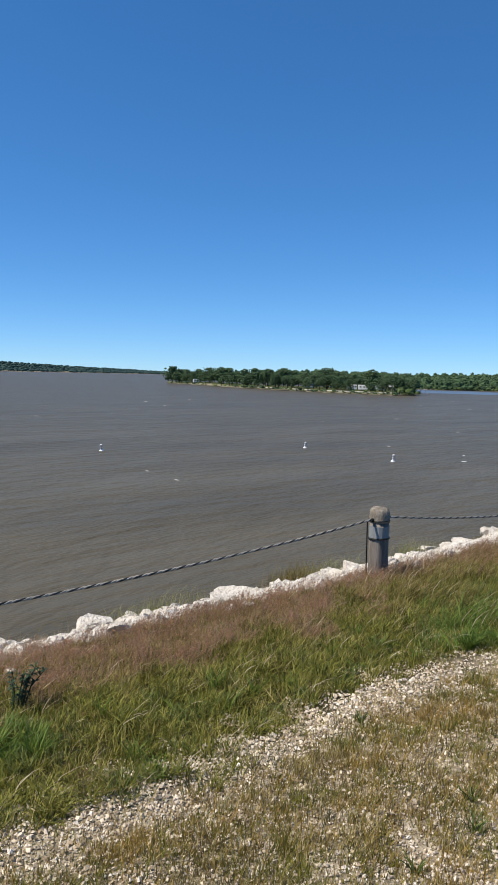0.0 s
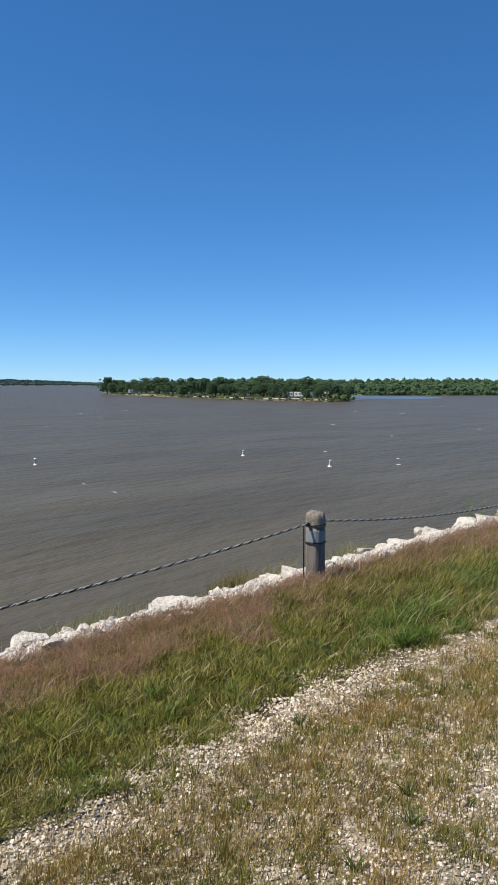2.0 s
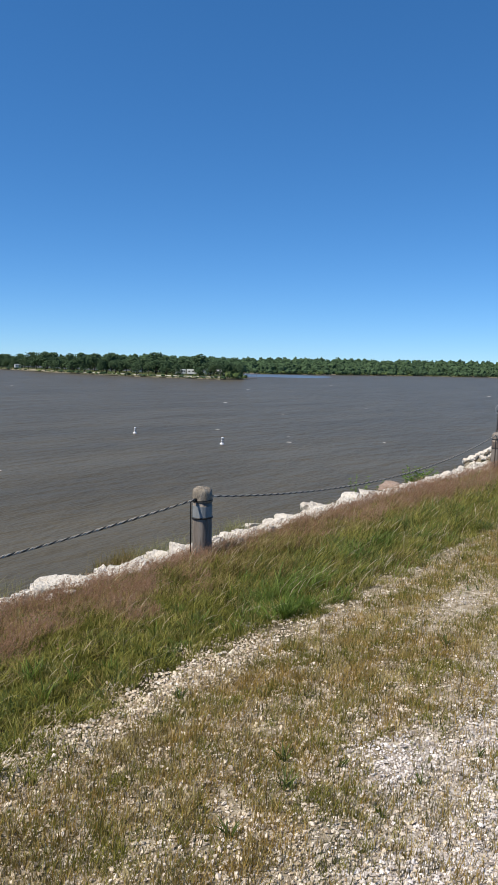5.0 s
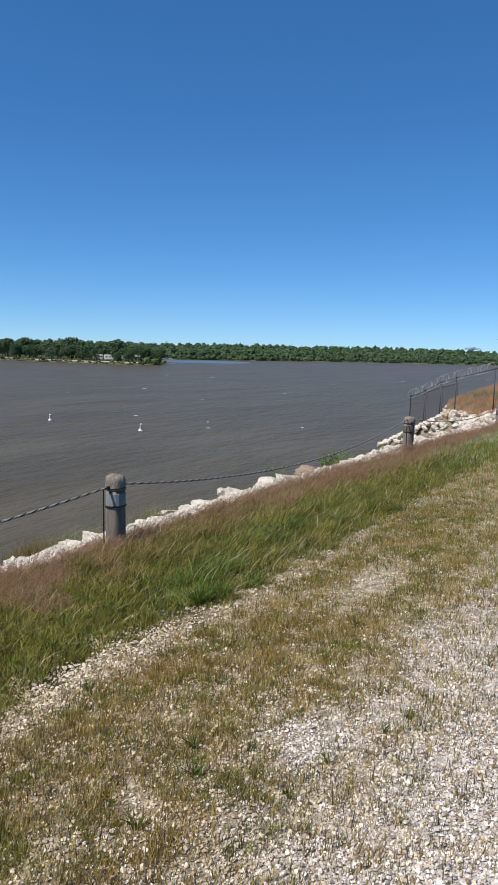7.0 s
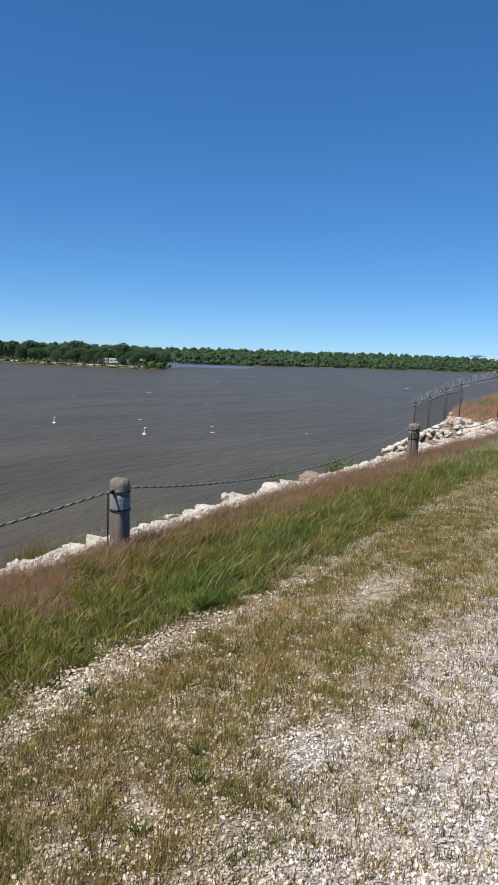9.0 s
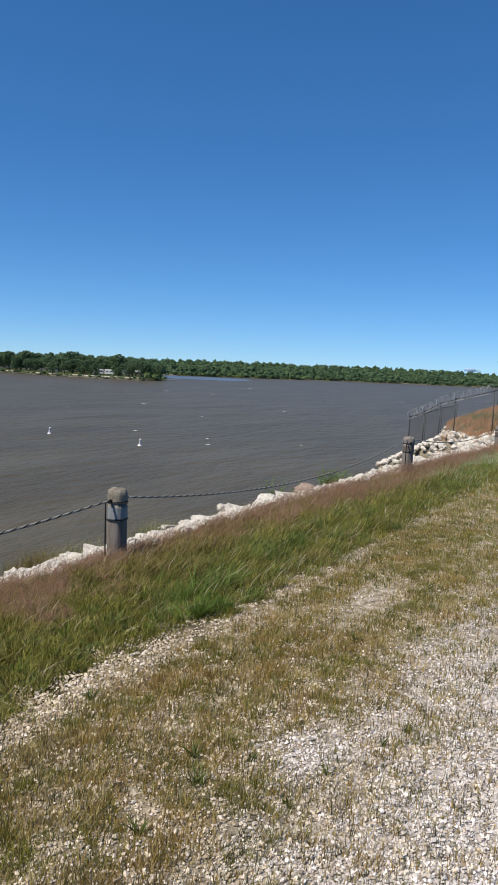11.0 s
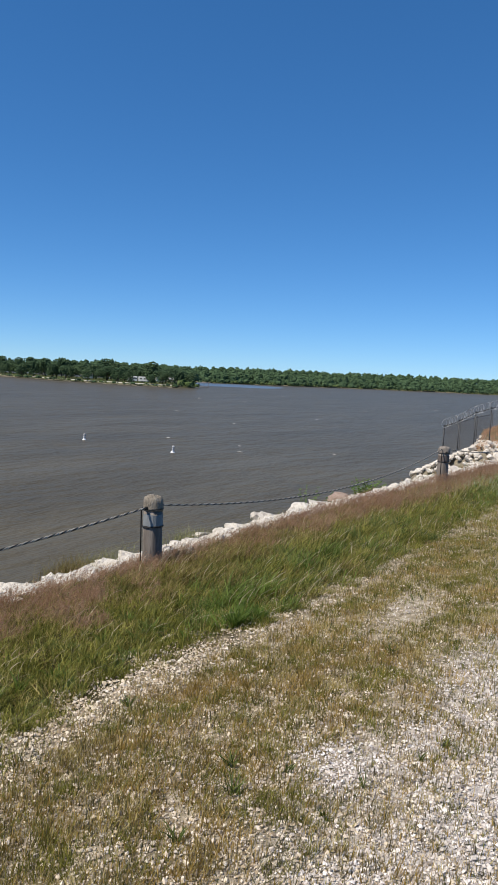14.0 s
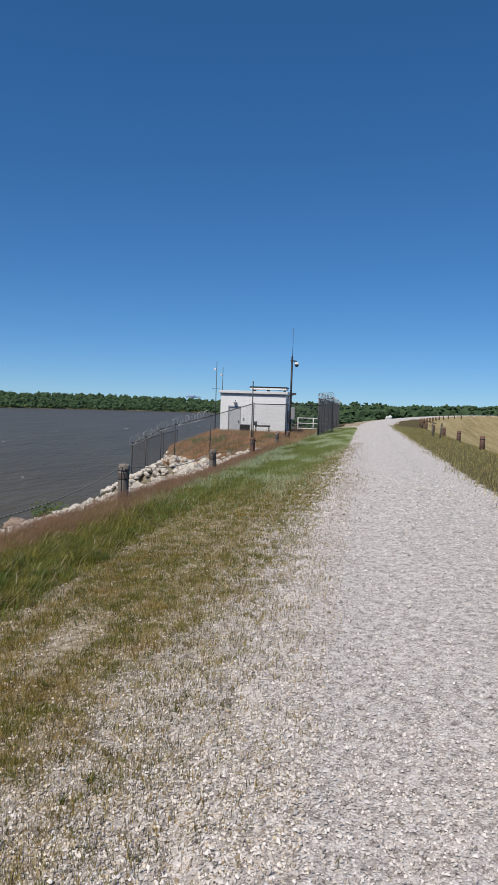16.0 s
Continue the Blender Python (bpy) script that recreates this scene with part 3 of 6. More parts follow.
# ---- posts along the other side of the road ----
def plain_post(height, radius, wood, label, group=""):
    post = tagged(new("wooden_post"), label, "post", group)
    bm = bmesh.new()
    lathe(bm, [(radius * 1.04, -0.2), (radius, height * 0.6), (radius * 0.98, height - 0.03), (radius * 0.7, height), (radius * 0.1, height + 0.01)], 14)
    for v in bm.verts:
        v.co.x *= 1 + 0.06 * noise.noise(v.co * 9)
    part("shaft", bm, wood, post)
    bm = bmesh.new()
    tube(bm, [((radius + 0.006) * math.cos(a), (radius + 0.006) * math.sin(a), height - 0.16) for a in np.linspace(0, 6.2832, 13)], 0.012, 5, False)
    part("strap", bm, M["strap"], post)
    return post


def far_posts():
    first = plain_post(0.72, 0.13, M["wood_red"], "short brown wooden post on the dry grass verge", "short posts along the field side")
    spots = [37.6, 47.7, 57, 66, 75, 84, 92, 100, 108, 116, 124, 132, 140, 148, 156, 165, 174, 184, 195]
    for i, y in enumerate(spots):
        x = float(road_x(y)) + 4.9 + 0.15 * math.sin(i * 7)
        p = first if not i else copy_thing(first, Matrix())
        p.matrix_world = pose(x, y, float(land_z(x, y)), 0, 2 * math.sin(i * 3), 40 * i)
    for x, y, h in ((5.15, 49.5, 1.05), (4.75, 50.5, 0.95)):
        s = plain_post(h, 0.06, M["wood"], "thin pale wooden stake leaning on the verge", "pair of thin stakes")
        s.matrix_world = pose(x, y, float(land_z(x, y)), 0, 4 if x > 5 else -3, 0)


far_posts()

# ---- riprap ----
def stone_mesh(seed, name="stone"):
    """A broken limestone block: a ball cut by random planes, with rough faces."""
    r = random.Random(seed)
    bm = bmesh.new()
    bmesh.ops.create_icosphere(bm, subdivisions=3, radius=1)
    planes = [(Vector((r.gauss(0, 1), r.gauss(0, 1), r.gauss(0, 0.8))).normalized(), r.uniform(0.38, 0.72)) for _ in range(14)]
    off = Vector((seed * 3.1, seed * 1.7, 0))
    for v in bm.verts:
        for _ in range(2):
            for nrm, d in planes:
                k = v.co.dot(nrm) - d
                if k > 0:
                    v.co -= nrm * k
        v.co *= 1 + 0.22 * noise.noise(v.co * 2.2 + off) + 0.2 * noise.noise(v.co * 4.5 + off) + 0.08 * noise.noise(v.co * 11 + off)
        v.co.z *= 0.72
    for f in bm.faces:
        f.smooth = False
    me = bpy.data.meshes.new(name)
    bm.to_mesh(me)
    bm.free()
    return me


def riprap():
    bank = new("riprap")
    tagged(bank, "bank of broken white limestone blocks above the lake", "riprap", kind="structure")
    shapes = [stone_mesh(i) for i in range(14)]
    for i, me in enumerate(shapes):
        me.materials.append(M["rock_brown"] if i == 13 else M["rock"])
    spots = []
    r = random.Random(5)
    for _ in range(288):                 # the crest, thickest where the camera stands nearest
        y = 0.3 + 45 * r.random() ** 1.55
        x = -5.42 + r.gauss(0, 0.27)
        spots.append((max(min(x, -5.2), -6.2), y, 0.065 * math.exp(r.uniform(0, 1.6)) * (0.85 if x < -5.6 else 0.72 if x < -5.35 else 0.55) * (1 + 0.3 * min(1, y / 20)) * (0.7 if y > 28 else 1)))
    fixed = [(-5.7, 3.98, 0.26), (-5.66, 4.25, 0.28), (-5.62, 3.6, 0.2), (-5.66, 6.68, 0.2), (-5.66, 7.4, 0.22), (-5.74, 2.78, 0.19), (-5.64, 2.62, 0.18), (-5.6, 2.25, 0.23), (-5.7, 1.95, 0.25), (-5.7, 5.1, 0.18), (-5.72, 5.6, 0.18), (-5.85, 8.75, 0.31), (-5.74, 9.3, 0.27), (-5.85, 10.5, 0.44), (-5.75, 11.1, 0.34), (-5.8, 7.9, 0.28), (-5.6, 6.3, 0.22)]
    for k, (x, y, size) in enumerate(fixed + [(-5.75, 11.85, 0.36)] + spots):
        z = float(land_z(x, y))
        ob = new("stone", shapes[13] if k == len(fixed) else shapes[k * 5 % 13] if k < len(fixed) else shapes[r.randrange(13)])
        ob.parent = bank
        ob.matrix_world = Matrix.LocRotScale((x, y, z + size * 0.30 - (0.07 if k < len(fixed) else 0.04 if k == len(fixed) else 0)), Euler((r.uniform(-0.4, 0.4), r.uniform(-0.4, 0.4), r.uniform(0, 6.28))), (size * r.uniform(0.9, 1.5), size * r.uniform(0.8, 1.2) * (1.15 if k <= len(fixed) else 1), size * r.uniform(0.5, 0.8) * (0.62 if k <= len(fixed) else 1)))
    # the smaller stones between, and the lower bank, past counting
    V, F, total = [], [], 0
    base = []
    for i in range(8):
        bm = bmesh.new()
        bmesh.ops.create_icosphere(bm, subdivisions=2 if i < 4 else 1, radius=1)
        q = random.Random(50 + i)
        planes = [(Vector((q.gauss(0, 1), q.gauss(0, 1), q.gauss(0, 1))).normalized(), q.uniform(0.4, 0.75)) for _ in range(10)]
        for v in bm.verts:
            for nrm, d in planes:
                k = v.co.dot(nrm) - d
                if k > 0:
                    v.co -= nrm * k
            v.co *= q.uniform(0.88, 1.12)
        base.append((np.array([v.co[:] for v in bm.verts]), np.array([[v.index for v in f.verts] for f in bm.faces])))
        bm.free()
    places = []
    while len(places) < 2100:            # between the blocks of the crest
        y = 0.2 + 45 * r.random() ** 1.5
        if y < 28 or r.random() < 0.5:
            places.append((max(-5.32 + r.gauss(0, 0.24), -6.1), y, r.uniform(0.04, 0.12) * (1 + 0.02 * min(y, 24)), 0 if y < 9 else 4))
    while len(places) < 2300:            # further back along the crest
        places.append((-5.45 + r.gauss(0, 0.3), r.uniform(-5, 0.4), r.uniform(0.06, 0.22), 4))
    while len(places) < 2950:            # the steep end of the building's pad
        x, y = (r.uniform(-16.5, -8), r.uniform(40.2, 45.5)) if len(places) % 2 else (r.uniform(-17.5, -11.5), r.uniform(43, 62))
        if -6.6 < float(land_z(x, y)) < (-1.0 if y < 45 and x < -11.2 else -1.25 if y < 43.5 else -2.2):
            places.append((x, y, r.uniform(0.14, 0.34), 4))
    while len(places) < 4350:            # the slope towards the fence and below the crest
        x, y = r.uniform(-16, -5.4), r.uniform(18, 60)
        z = float(land_z(x, y))
        if z < WATER - 0.2 or z > (-0.95 if y < 24 else -1.55) or (y > 45 and z > -2.2) or (y > 39.5 and -9.4 < x and z > -1.7) or (27 < y < 46 and x > -9.2 and z > -2.3):
            continue
        places.append((x, y, r.uniform(0.10, 0.27), 4))
    while len(places) < 4550:
        x, y = r.uniform(-14, -6.3), r.uniform(-4, 20)
        z = float(land_z(x, y))
        if z > WATER - 0.2:
            places.append((x, y, r.uniform(0.15, 0.4), 4))
    for x, y, size, kind in places:
        z = float(land_z(x, y))
        bv, bf = base[kind + r.randrange(4)]
        m = np.array(Euler((r.uniform(-0.5, 0.5), r.uniform(-0.5, 0.5), r.uniform(0, 6.28))).to_matrix())
        V.append((bv * np.array([1.2, 0.95, 0.8]) * size) @ m.T + np.array([x, y, z + size * 0.3]))
        F.append(bf + total)
        total += len(bv)
    ob = arrays("lower_stones", np.concatenate(V), np.concatenate(F), [M["rock"]], flat=True, parent=bank)
    tagged(ob, kind="stuff")


riprap()


# ---- loose gravel ----
def scatter_stones(name, label, x, y, size, material, sink=0.5):
    """Small rough stones, each a jittered angular lump, half sunk in the bed."""
    bv = np.array([*((math.cos(k * 1.257), math.sin(k * 1.257), -0.35) for k in range(5)), (0.42, 0.28, 0.72), (-0.45, -0.2, 0.8)])
    bf = np.array([(0, 1, 5), (1, 6, 5), (1, 2, 6), (2, 3, 6), (3, 4, 6), (4, 5, 6), (4, 0, 5)])
    n = len(x)
    r = np.random.default_rng(n)
    shape = (bv[None] * r.uniform(0.75, 1.1, (n, len(bv), 1)) + r.normal(0, 0.15, (n, len(bv), 3))) * r.uniform(0.7, 1.25, (n, 1, 3)) * np.array([1.15, 0.95, 0.8])
    a = r.uniform(0, 6.283, n)
    c, s = np.cos(a)[:, None], np.sin(a)[:, None]
    tilt = r.normal(0, 0.35, (n, 1))
    X, Y, Z = shape[..., 0], shape[..., 1], shape[..., 2]
    Y, Z = Y * np.cos(tilt) - Z * np.sin(tilt), Y * np.sin(tilt) + Z * np.cos(tilt)
    X, Y = X * c - Y * s, X * s + Y * c
    z = np.maximum(np.where(np.abs(x - road_x(y)) < 1.75, road_z(x, y), -9), ground_z(x, y)) + 0.002
    V = np.stack([X * size[:, None] + x[:, None], Y * size[:, None] + y[:, None], Z * size[:, None] + (z + size * sink * r.uniform(0.3, 2.0, n))[:, None]], -1).reshape(-1, 3)
    F = (bf[None] + (np.arange(n) * len(bv))[:, None, None]).reshape(-1, 3)
    ob = arrays(name, V, F, [material], flat=True)
    return tagged(ob, label, "gravel", kind="stuff")


def bare_patch(x, y):
    """The worn spots of the shoulder where nothing grows."""
    w = 0.12 * (patches(x, y, 0.3, 83) - 0.5)
    return np.exp(-(((x + w + 1.87) / 0.2) ** 2 + ((y - 5.05) / 0.62) ** 2) ** 1.5) + 0.9 * np.exp(-(((x + w + 1.3) / 0.2) ** 2 + ((y - 2.72) / 0.28) ** 2) ** 1.5) + 0.6 * np.exp(-(((x + w + 1.15) / 0.22) ** 2 + ((y - 3.9) / 0.5) ** 2)) + 0.5 * np.exp(-(((x + w + 1.55) / 0.2) ** 2 + ((y - 7.4) / 0.8) ** 2))


def gravel():
    r = np.random.default_rng(21)

    def strewn(x0, x1, y0, y1, per, near, power):
        """Places whose density falls off smoothly beyond the near edge, and behind the walk."""
        n = int((x1 - x0) * (y1 - y0) * per)
        x, y = r.uniform(x0, x1, n), r.uniform(y0, y1, n)
        k = r.random(n) < np.minimum(1, near / np.maximum(y, 0.1)) ** power * (0.16 + 0.84 * ease(0.2, 1.0, y)) * ease(-5.0, -2.0, y)
        return x[k], y[k]
    x, y = strewn(-1.2, 2.9, -5, 26, 4500, 3.3, 2.7)
    k = r.random(len(x)) < ease(26, 13, y) * ease(-1.3, -0.8, x + 0.4 * (patches(x, y, 0.5, 8) - 0.5)) * ease(2.98, 2.6, x)
    x, y = x[k], y[k]
    scatter_stones("loose_gravel", "loose pale crushed limestone covering the service road", x, y, np.clip(r.lognormal(-5.3, 0.38, len(x)), 0.0028, 0.0115) * (1 + ease(3.5, 16, y) * 1.5 + ease(0.4, -0.6, y)), M["stone"])
    x, y = strewn(-3.0, 0.0, -5, 24, 9000, 2.8, 2.2)
    strip = ease(-2.3, -2.5, x) * ease(9, 4.5, y)
    k = r.random(len(x)) < ease(-3.0, -2.75, x + 0.2 * (patches(x, y, 0.6, 4) - 0.5)) * (0.7 + 0.3 * np.maximum(ease(-1.9, -0.9, x), strip)) * (0.6 + 0.4 * np.maximum(ease(0.3, 0.5, patches(x, y, 0.35, 14)), np.clip(1.5 * bare_patch(x, y), 0, 1)))
    x, y, strip = x[k], y[k], strip[k]
    size = np.clip(r.lognormal(-5.36, 0.38, len(x)), 0.0026, 0.011) * (1 + 0.22 * strip + ease(4, 16, y) * 0.7 + ease(0.4, -0.6, y))
    white = r.random(len(x)) < 0.06 + 0.24 * strip + 0.7 * ease(-1.85, -0.7, x + 0.5 * (patches(x, y, 0.9, 53) - 0.5) + 0.5 * ease(4.2, 2.4, y)) + 1.0 * bare_patch(x, y)
    scatter_stones("shoulder_gravel", "tan gravel strewn over the dry shoulder", x[~white], y[~white], size[~white], M["pebble"])
    road_side = white & (x + 0.9 * bare_patch(x, y) + 0.3 * (patches(x, y, 0.6, 92) - 0.5) + 0.18 * r.normal(0, 1, len(x)) > -0.95)
    shoulder = white & ~road_side
    scatter_stones("pale_gravel", "white crushed limestone along the edge of the road", x[road_side], y[road_side], size[road_side], M["stone"])
    scatter_stones("grey_gravel", "weathered crushed limestone strewn over the shoulder", x[shoulder], y[shoulder], size[shoulder], M["grey_stone"])


gravel()


# ---- grass ----
LEAN = np.array([0.55, 0.62])        # the wind's direction


def blades(name, label, x, y, height, width, material, bend=0.5, spread=0.35, seed=1, seeds=0.0, simple=False):
    """A stand of grass: a bent, tapering blade at each place. seeds: the share of the width at the middle, for feathery heads."""
    r = np.random.default_rng(seed)
    n = len(x)
    z = np.maximum(np.where(np.abs(x - road_x(y)) < 1.75, road_z(x, y), -9), ground_z(x, y)) - 0.006
    a = r.uniform(0, 6.283, n)
    turn = 4.2 * (patches(x, y, 0.45, seed + 90) - 0.5) + 1.6 * (patches(x, y, 0.13, seed + 91) - 0.5)
    wind = np.stack([LEAN[0] * np.cos(turn) - LEAN[1] * np.sin(turn), LEAN[0] * np.sin(turn) + LEAN[1] * np.cos(turn)], -1)
    d = np.stack([np.cos(a), np.sin(a)], -1) * r.uniform(0.1, 1.0, (n, 1)) * spread + wind * (bend * r.uniform(0.3, 1.5, (n, 1)))
    fa = r.uniform(0, 6.283, n)
    side = np.stack([np.cos(fa), np.sin(fa), np.zeros(n)], -1) * (width[:, None] / 2)
    p0 = np.stack([x, y, z], -1)
    h = height[:, None]
    up = np.array([0, 0, 1.0])
    d3 = np.concatenate([d, np.zeros((n, 1))], 1)
    p1 = p0 + h * (0.5 * up + 0.16 * d3)
    p2 = p0 + h * (0.92 * up * (1 - 0.25 * np.linalg.norm(d, axis=1, keepdims=True)) + 0.62 * d3)
    if simple:
        V = np.stack([p0 - side, p0 + side, p2], 1).reshape(-1, 3)
        return tagged(arrays(name, V, np.arange(3 * n).reshape(-1, 3), [material]), label, "grass", kind="stuff")
    mid = 0.8 if not seeds else seeds
    V = np.stack([p0 - side * 0.7, p0 + side * 0.7, p1 - side * mid, p1 + side * mid, p2], 1).reshape(-1, 3)
    F = np.array([[0, 1, 3], [0, 3, 2], [2, 3, 4]])
    F = (F[None] + (np.arange(n) * 5)[:, None, None]).reshape(-1, 3)
    return tagged(arrays(name, V, F, [material]), label, "grass", kind="stuff")


def spread_over(x0, x1, y0, y1, per, seed):
    r = np.random.default_rng(seed)
    n = int((x1 - x0) * (y1 - y0) * per)
    return r.uniform(x0, x1, n), r.uniform(y0, y1, n)


def belts(x0, x1, belt, seed):
    """Places in stretches of the bank, each (from, to, places for a square metre)."""
    xs, ys = zip(*[spread_over(x0, x1, y0, y1, per, int(seed + y1)) for y0, y1, per in belt])
    return np.concatenate(xs), np.concatenate(ys)


def arching(name, label, x, y, height, width, dx, dy, arch, material):
    """Grass blades that rise and then bow over towards (dx, dy): tapering, with three joints."""
    n = len(x)
    r = np.random.default_rng(n + 5)
    p0 = np.stack([x, y, ground_z(x, y) - 0.006], -1)
    d = np.stack([dx, dy, np.zeros(n)], -1)
    fa = np.arctan2(dy, dx) + 1.57 + r.normal(0, 0.7, n)
    side = np.stack([np.cos(fa), np.sin(fa), np.zeros(n)], -1) * (width[:, None] / 2)
    h, c = height[:, None], arch[:, None]
    up = np.array([0, 0, 1.0])

    def at(t):
        return p0 + h * (up * (t - 0.42 * c * t * t) + d * (0.18 * t + 0.82 * c * t * t))
    a, b, e = at(0.42), at(0.76), at(1.0)
    V = np.stack([p0 - side * 0.7, p0 + side * 0.7, a - side, a + side, b - side * 0.75, b + side * 0.75, e], 1).reshape(-1, 3)
    F = np.array([[0, 1, 3], [0, 3, 2], [2, 3, 5], [2, 5, 4], [4, 5, 6]])
    F = (F[None] + (np.arange(n) * 7)[:, None, None]).reshape(-1, 3)
    return tagged(arrays(name, V, F, [material]), label, "grass", kind="stuff")


def seed_heads(name, label, x, y, height, material, seed, size=1.0):
    """Fine stems, each with a loose feathery head of small spikelets, bowed by the wind."""
    r = np.random.default_rng(seed)
    n, k = len(x), 7
    size = np.broadcast_to(np.asarray(size, float), (n,))
    a = r.uniform(0, 6.283, n)
    d = np.stack([np.cos(a), np.sin(a)], -1) * 0.3 + LEAN * r.uniform(0.3, 1.0, (n, 1)) + np.stack([patches(x, y, 0.5, seed + 3) - 0.5, patches(x, y, 0.5, seed + 4) - 0.5], -1) * 0.9
    d3 = np.concatenate([d, np.zeros((n, 1))], 1)
    p0 = np.stack([x, y, ground_z(x, y)], -1)
    h = height[:, None]
    top = p0 + h * (np.array([0, 0, 0.9]) + 0.5 * d3)
    mid = p0 + h * (np.array([0, 0, 0.55]) + 0.14 * d3)
    w = np.stack([-np.sin(a), np.cos(a), np.zeros(n)], -1) * (0.0009 * size[:, None])
    stem = np.stack([p0 - w, p0 + w, top], 1)
    t = r.uniform(0, 1, (n, k, 1))
    base = mid[:, None] * (1 - t) + top[:, None] * t
    ray = r.normal(0, 1, (n, k, 3)) + np.array([0.5, 0.5, 0.7])
    ray = ray / np.linalg.norm(ray, axis=2, keepdims=True) * (r.uniform(0.008, 0.024, (n, k, 1)) * size[:, None, None])
    across = np.cross(ray, r.normal(0, 1, (n, k, 3)))
    across = across / np.maximum(np.linalg.norm(across, axis=2, keepdims=True), 1e-6) * (r.uniform(0.0012, 0.0026, (n, k, 1)) * size[:, None, None])
    heads = np.stack([base - across, base + across, base + ray], 2).reshape(n * k, 3, 3)
    V = np.concatenate([stem, heads]).reshape(-1, 3)
    return tagged(arrays(name, V, np.arange(len(V)).reshape(-1, 3), [material]), label, "grass", kind="stuff")


def grass_edge(y):
    """The x at which the bank's grass begins beside the shoulder."""
    return np.interp(y, [-5, 0.9, 1.4, 2.0, 2.4, 3.4, 4.2, 9, 30], [-2.56, -2.56, -2.53, -2.57, -2.7, -2.7, -2.57, -2.6, -2.5])


def reddish(x, y):
    """How far the reddish seed grass takes over from the green: above the stones, in drifts."""
    edge = np.interp(y, [-5, 0, 1.5, 2.2, 3.2, 4.0, 4.7, 5.8, 6.6, 8, 10, 14, 20, 46], [-4.2, -4.2, -4.1, -3.8, -3.72, -3.95, -4.35, -4.5, -4.2, -4.0, -3.85, -3.8, -4.0, -4.1])
    w = ease(edge + 0.22, edge - 0.25, x + 0.75 * (patches(x, y, 1.0, 31) - 0.5) + 0.25 * (patches(x, y, 0.25, 33) - 0.5))
    return np.clip(w * (0.6 + 0.55 * ease(0.25, 0.6, patches(x, y, 0.8, 32))), 0, 1)


def bank_grass():
    r = np.random.default_rng(77)

    def brink(x, y, a=0.06, b=-0.08):
        """One inside the grass, nothing on the shoulder and among the stones."""
        return ease(a, b, x - grass_edge(y) + 0.26 * (patches(x, y, 0.5, 41) - 0.5) + 0.14 * (patches(x, y, 0.12, 48) - 0.5)) * ease(-5.15, -4.8, x + 0.35 * (patches(x, y, 0.5, 49) - 0.5))
    # a low, matted layer
    x, y = belts(-5.2, -2.3, ((-5, 0, 4500), (0, 5, 11000), (5, 10, 7500), (10, 18, 3000), (18, 46, 700)), 50)
    keep = r.random(len(x)) < brink(x, y) * (0.3 + 0.7 * ease(0.32, 0.52, patches(x, y, 0.17, 65)))
    x, y = x[keep], y[keep]
    far = 1 + 1.3 * ease(6, 30, y) + 0.8 * ease(0.3, -0.5, y)
    brown = r.random(len(x)) < 0.2 + 0.55 * reddish(x, y) + 0.5 * (patches(x, y, 0.6, 46) - 0.5)
    h = r.uniform(0.025, 0.085, len(x)) * (0.35 + 0.8 * patches(x, y, 0.35, 47) + 0.7 * ease(0.35, 0.7, patches(x, y, 0.17, 65))) * (1 - 0.5 * ease(-4.5, -5.0, x))
    w = r.uniform(0.0035, 0.0075, len(x)) * far
    blades("matted_grass", "low matted olive-green grass covering the bank", x[~brown], y[~brown], h[~brown], w[~brown], M["green_blade"], 0.5, 1.4, 11, simple=True)
    blades("matted_dry_grass", "low matted dry brown grass covering the bank", x[brown], y[brown], h[brown], w[brown], M["dry_blade"], 0.5, 1.4, 12, simple=True)
    # tussocks: each a spray of blades with one lean, height and colour
    cx, cy = belts(-5.0, -2.4, ((-5, 0, 110), (0, 3.6, 560), (3.6, 8, 320), (8, 13, 120), (13, 20, 50), (20, 46, 16)), 500)
    keep = r.random(len(cx)) < brink(cx, cy, -0.02, -0.14) * (1 - 0.8 * reddish(cx, cy)) * (0.35 + 0.65 * ease(0.3, 0.55, patches(cx, cy, 0.4, 66)))
    cx, cy = cx[keep], cy[keep]
    n = len(cx)
    tall = ease(3.6, 5.0, cy)                              # longer, bowed grass past the first stretch
    ch = r.uniform(0.042, 0.088, n) * (0.65 + 0.7 * patches(cx, cy, 0.6, 43)) * (1 + 1.0 * tall) * (1 - 0.35 * ease(-4.2, -4.9, cx)) * (0.75 + 0.25 * ease(0.0, -0.25, cx - grass_edge(cy)))
    ch = ch * (1 - 0.62 * np.exp(-(((cx + 4.5) / 0.5) ** 2 + ((cy - 5.15) / 0.45) ** 2)))
    green = 0.5 + 0.55 * (patches(cx, cy, 0.9, 44) - 0.5) + 0.22 * tall * ease(-4.0, -3.1, cx) + 0.9 * np.exp(-(((cx + 2.85) / 0.3) ** 2 + ((cy - 4.15) / 0.55) ** 2)) + 0.7 * np.exp(-(((cx + 3.4) / 0.3) ** 2 + ((cy - 1.05) / 0.35) ** 2)) + r.normal(0, 0.13, n)
    dry = 0.5 * ease(-3.3, -4.3, cx) + 0.04 * tall + 0.4 * (patches(cx, cy, 0.7, 67) - 0.5) + r.normal(0, 0.18, n)
    kind = np.where(dry > 0.36 - 0.06 * tall, 3, np.where(green > 0.95, 1, np.where(green > 0.68, 2, 0)))
    ch = ch * np.where(kind == 1, 1.15, 1.0)
    turn = 2.6 * (patches(cx, cy, 0.7, 68) - 0.5) + r.normal(0, 0.5, n)
    count = np.where(cy < 8, 15, 12)
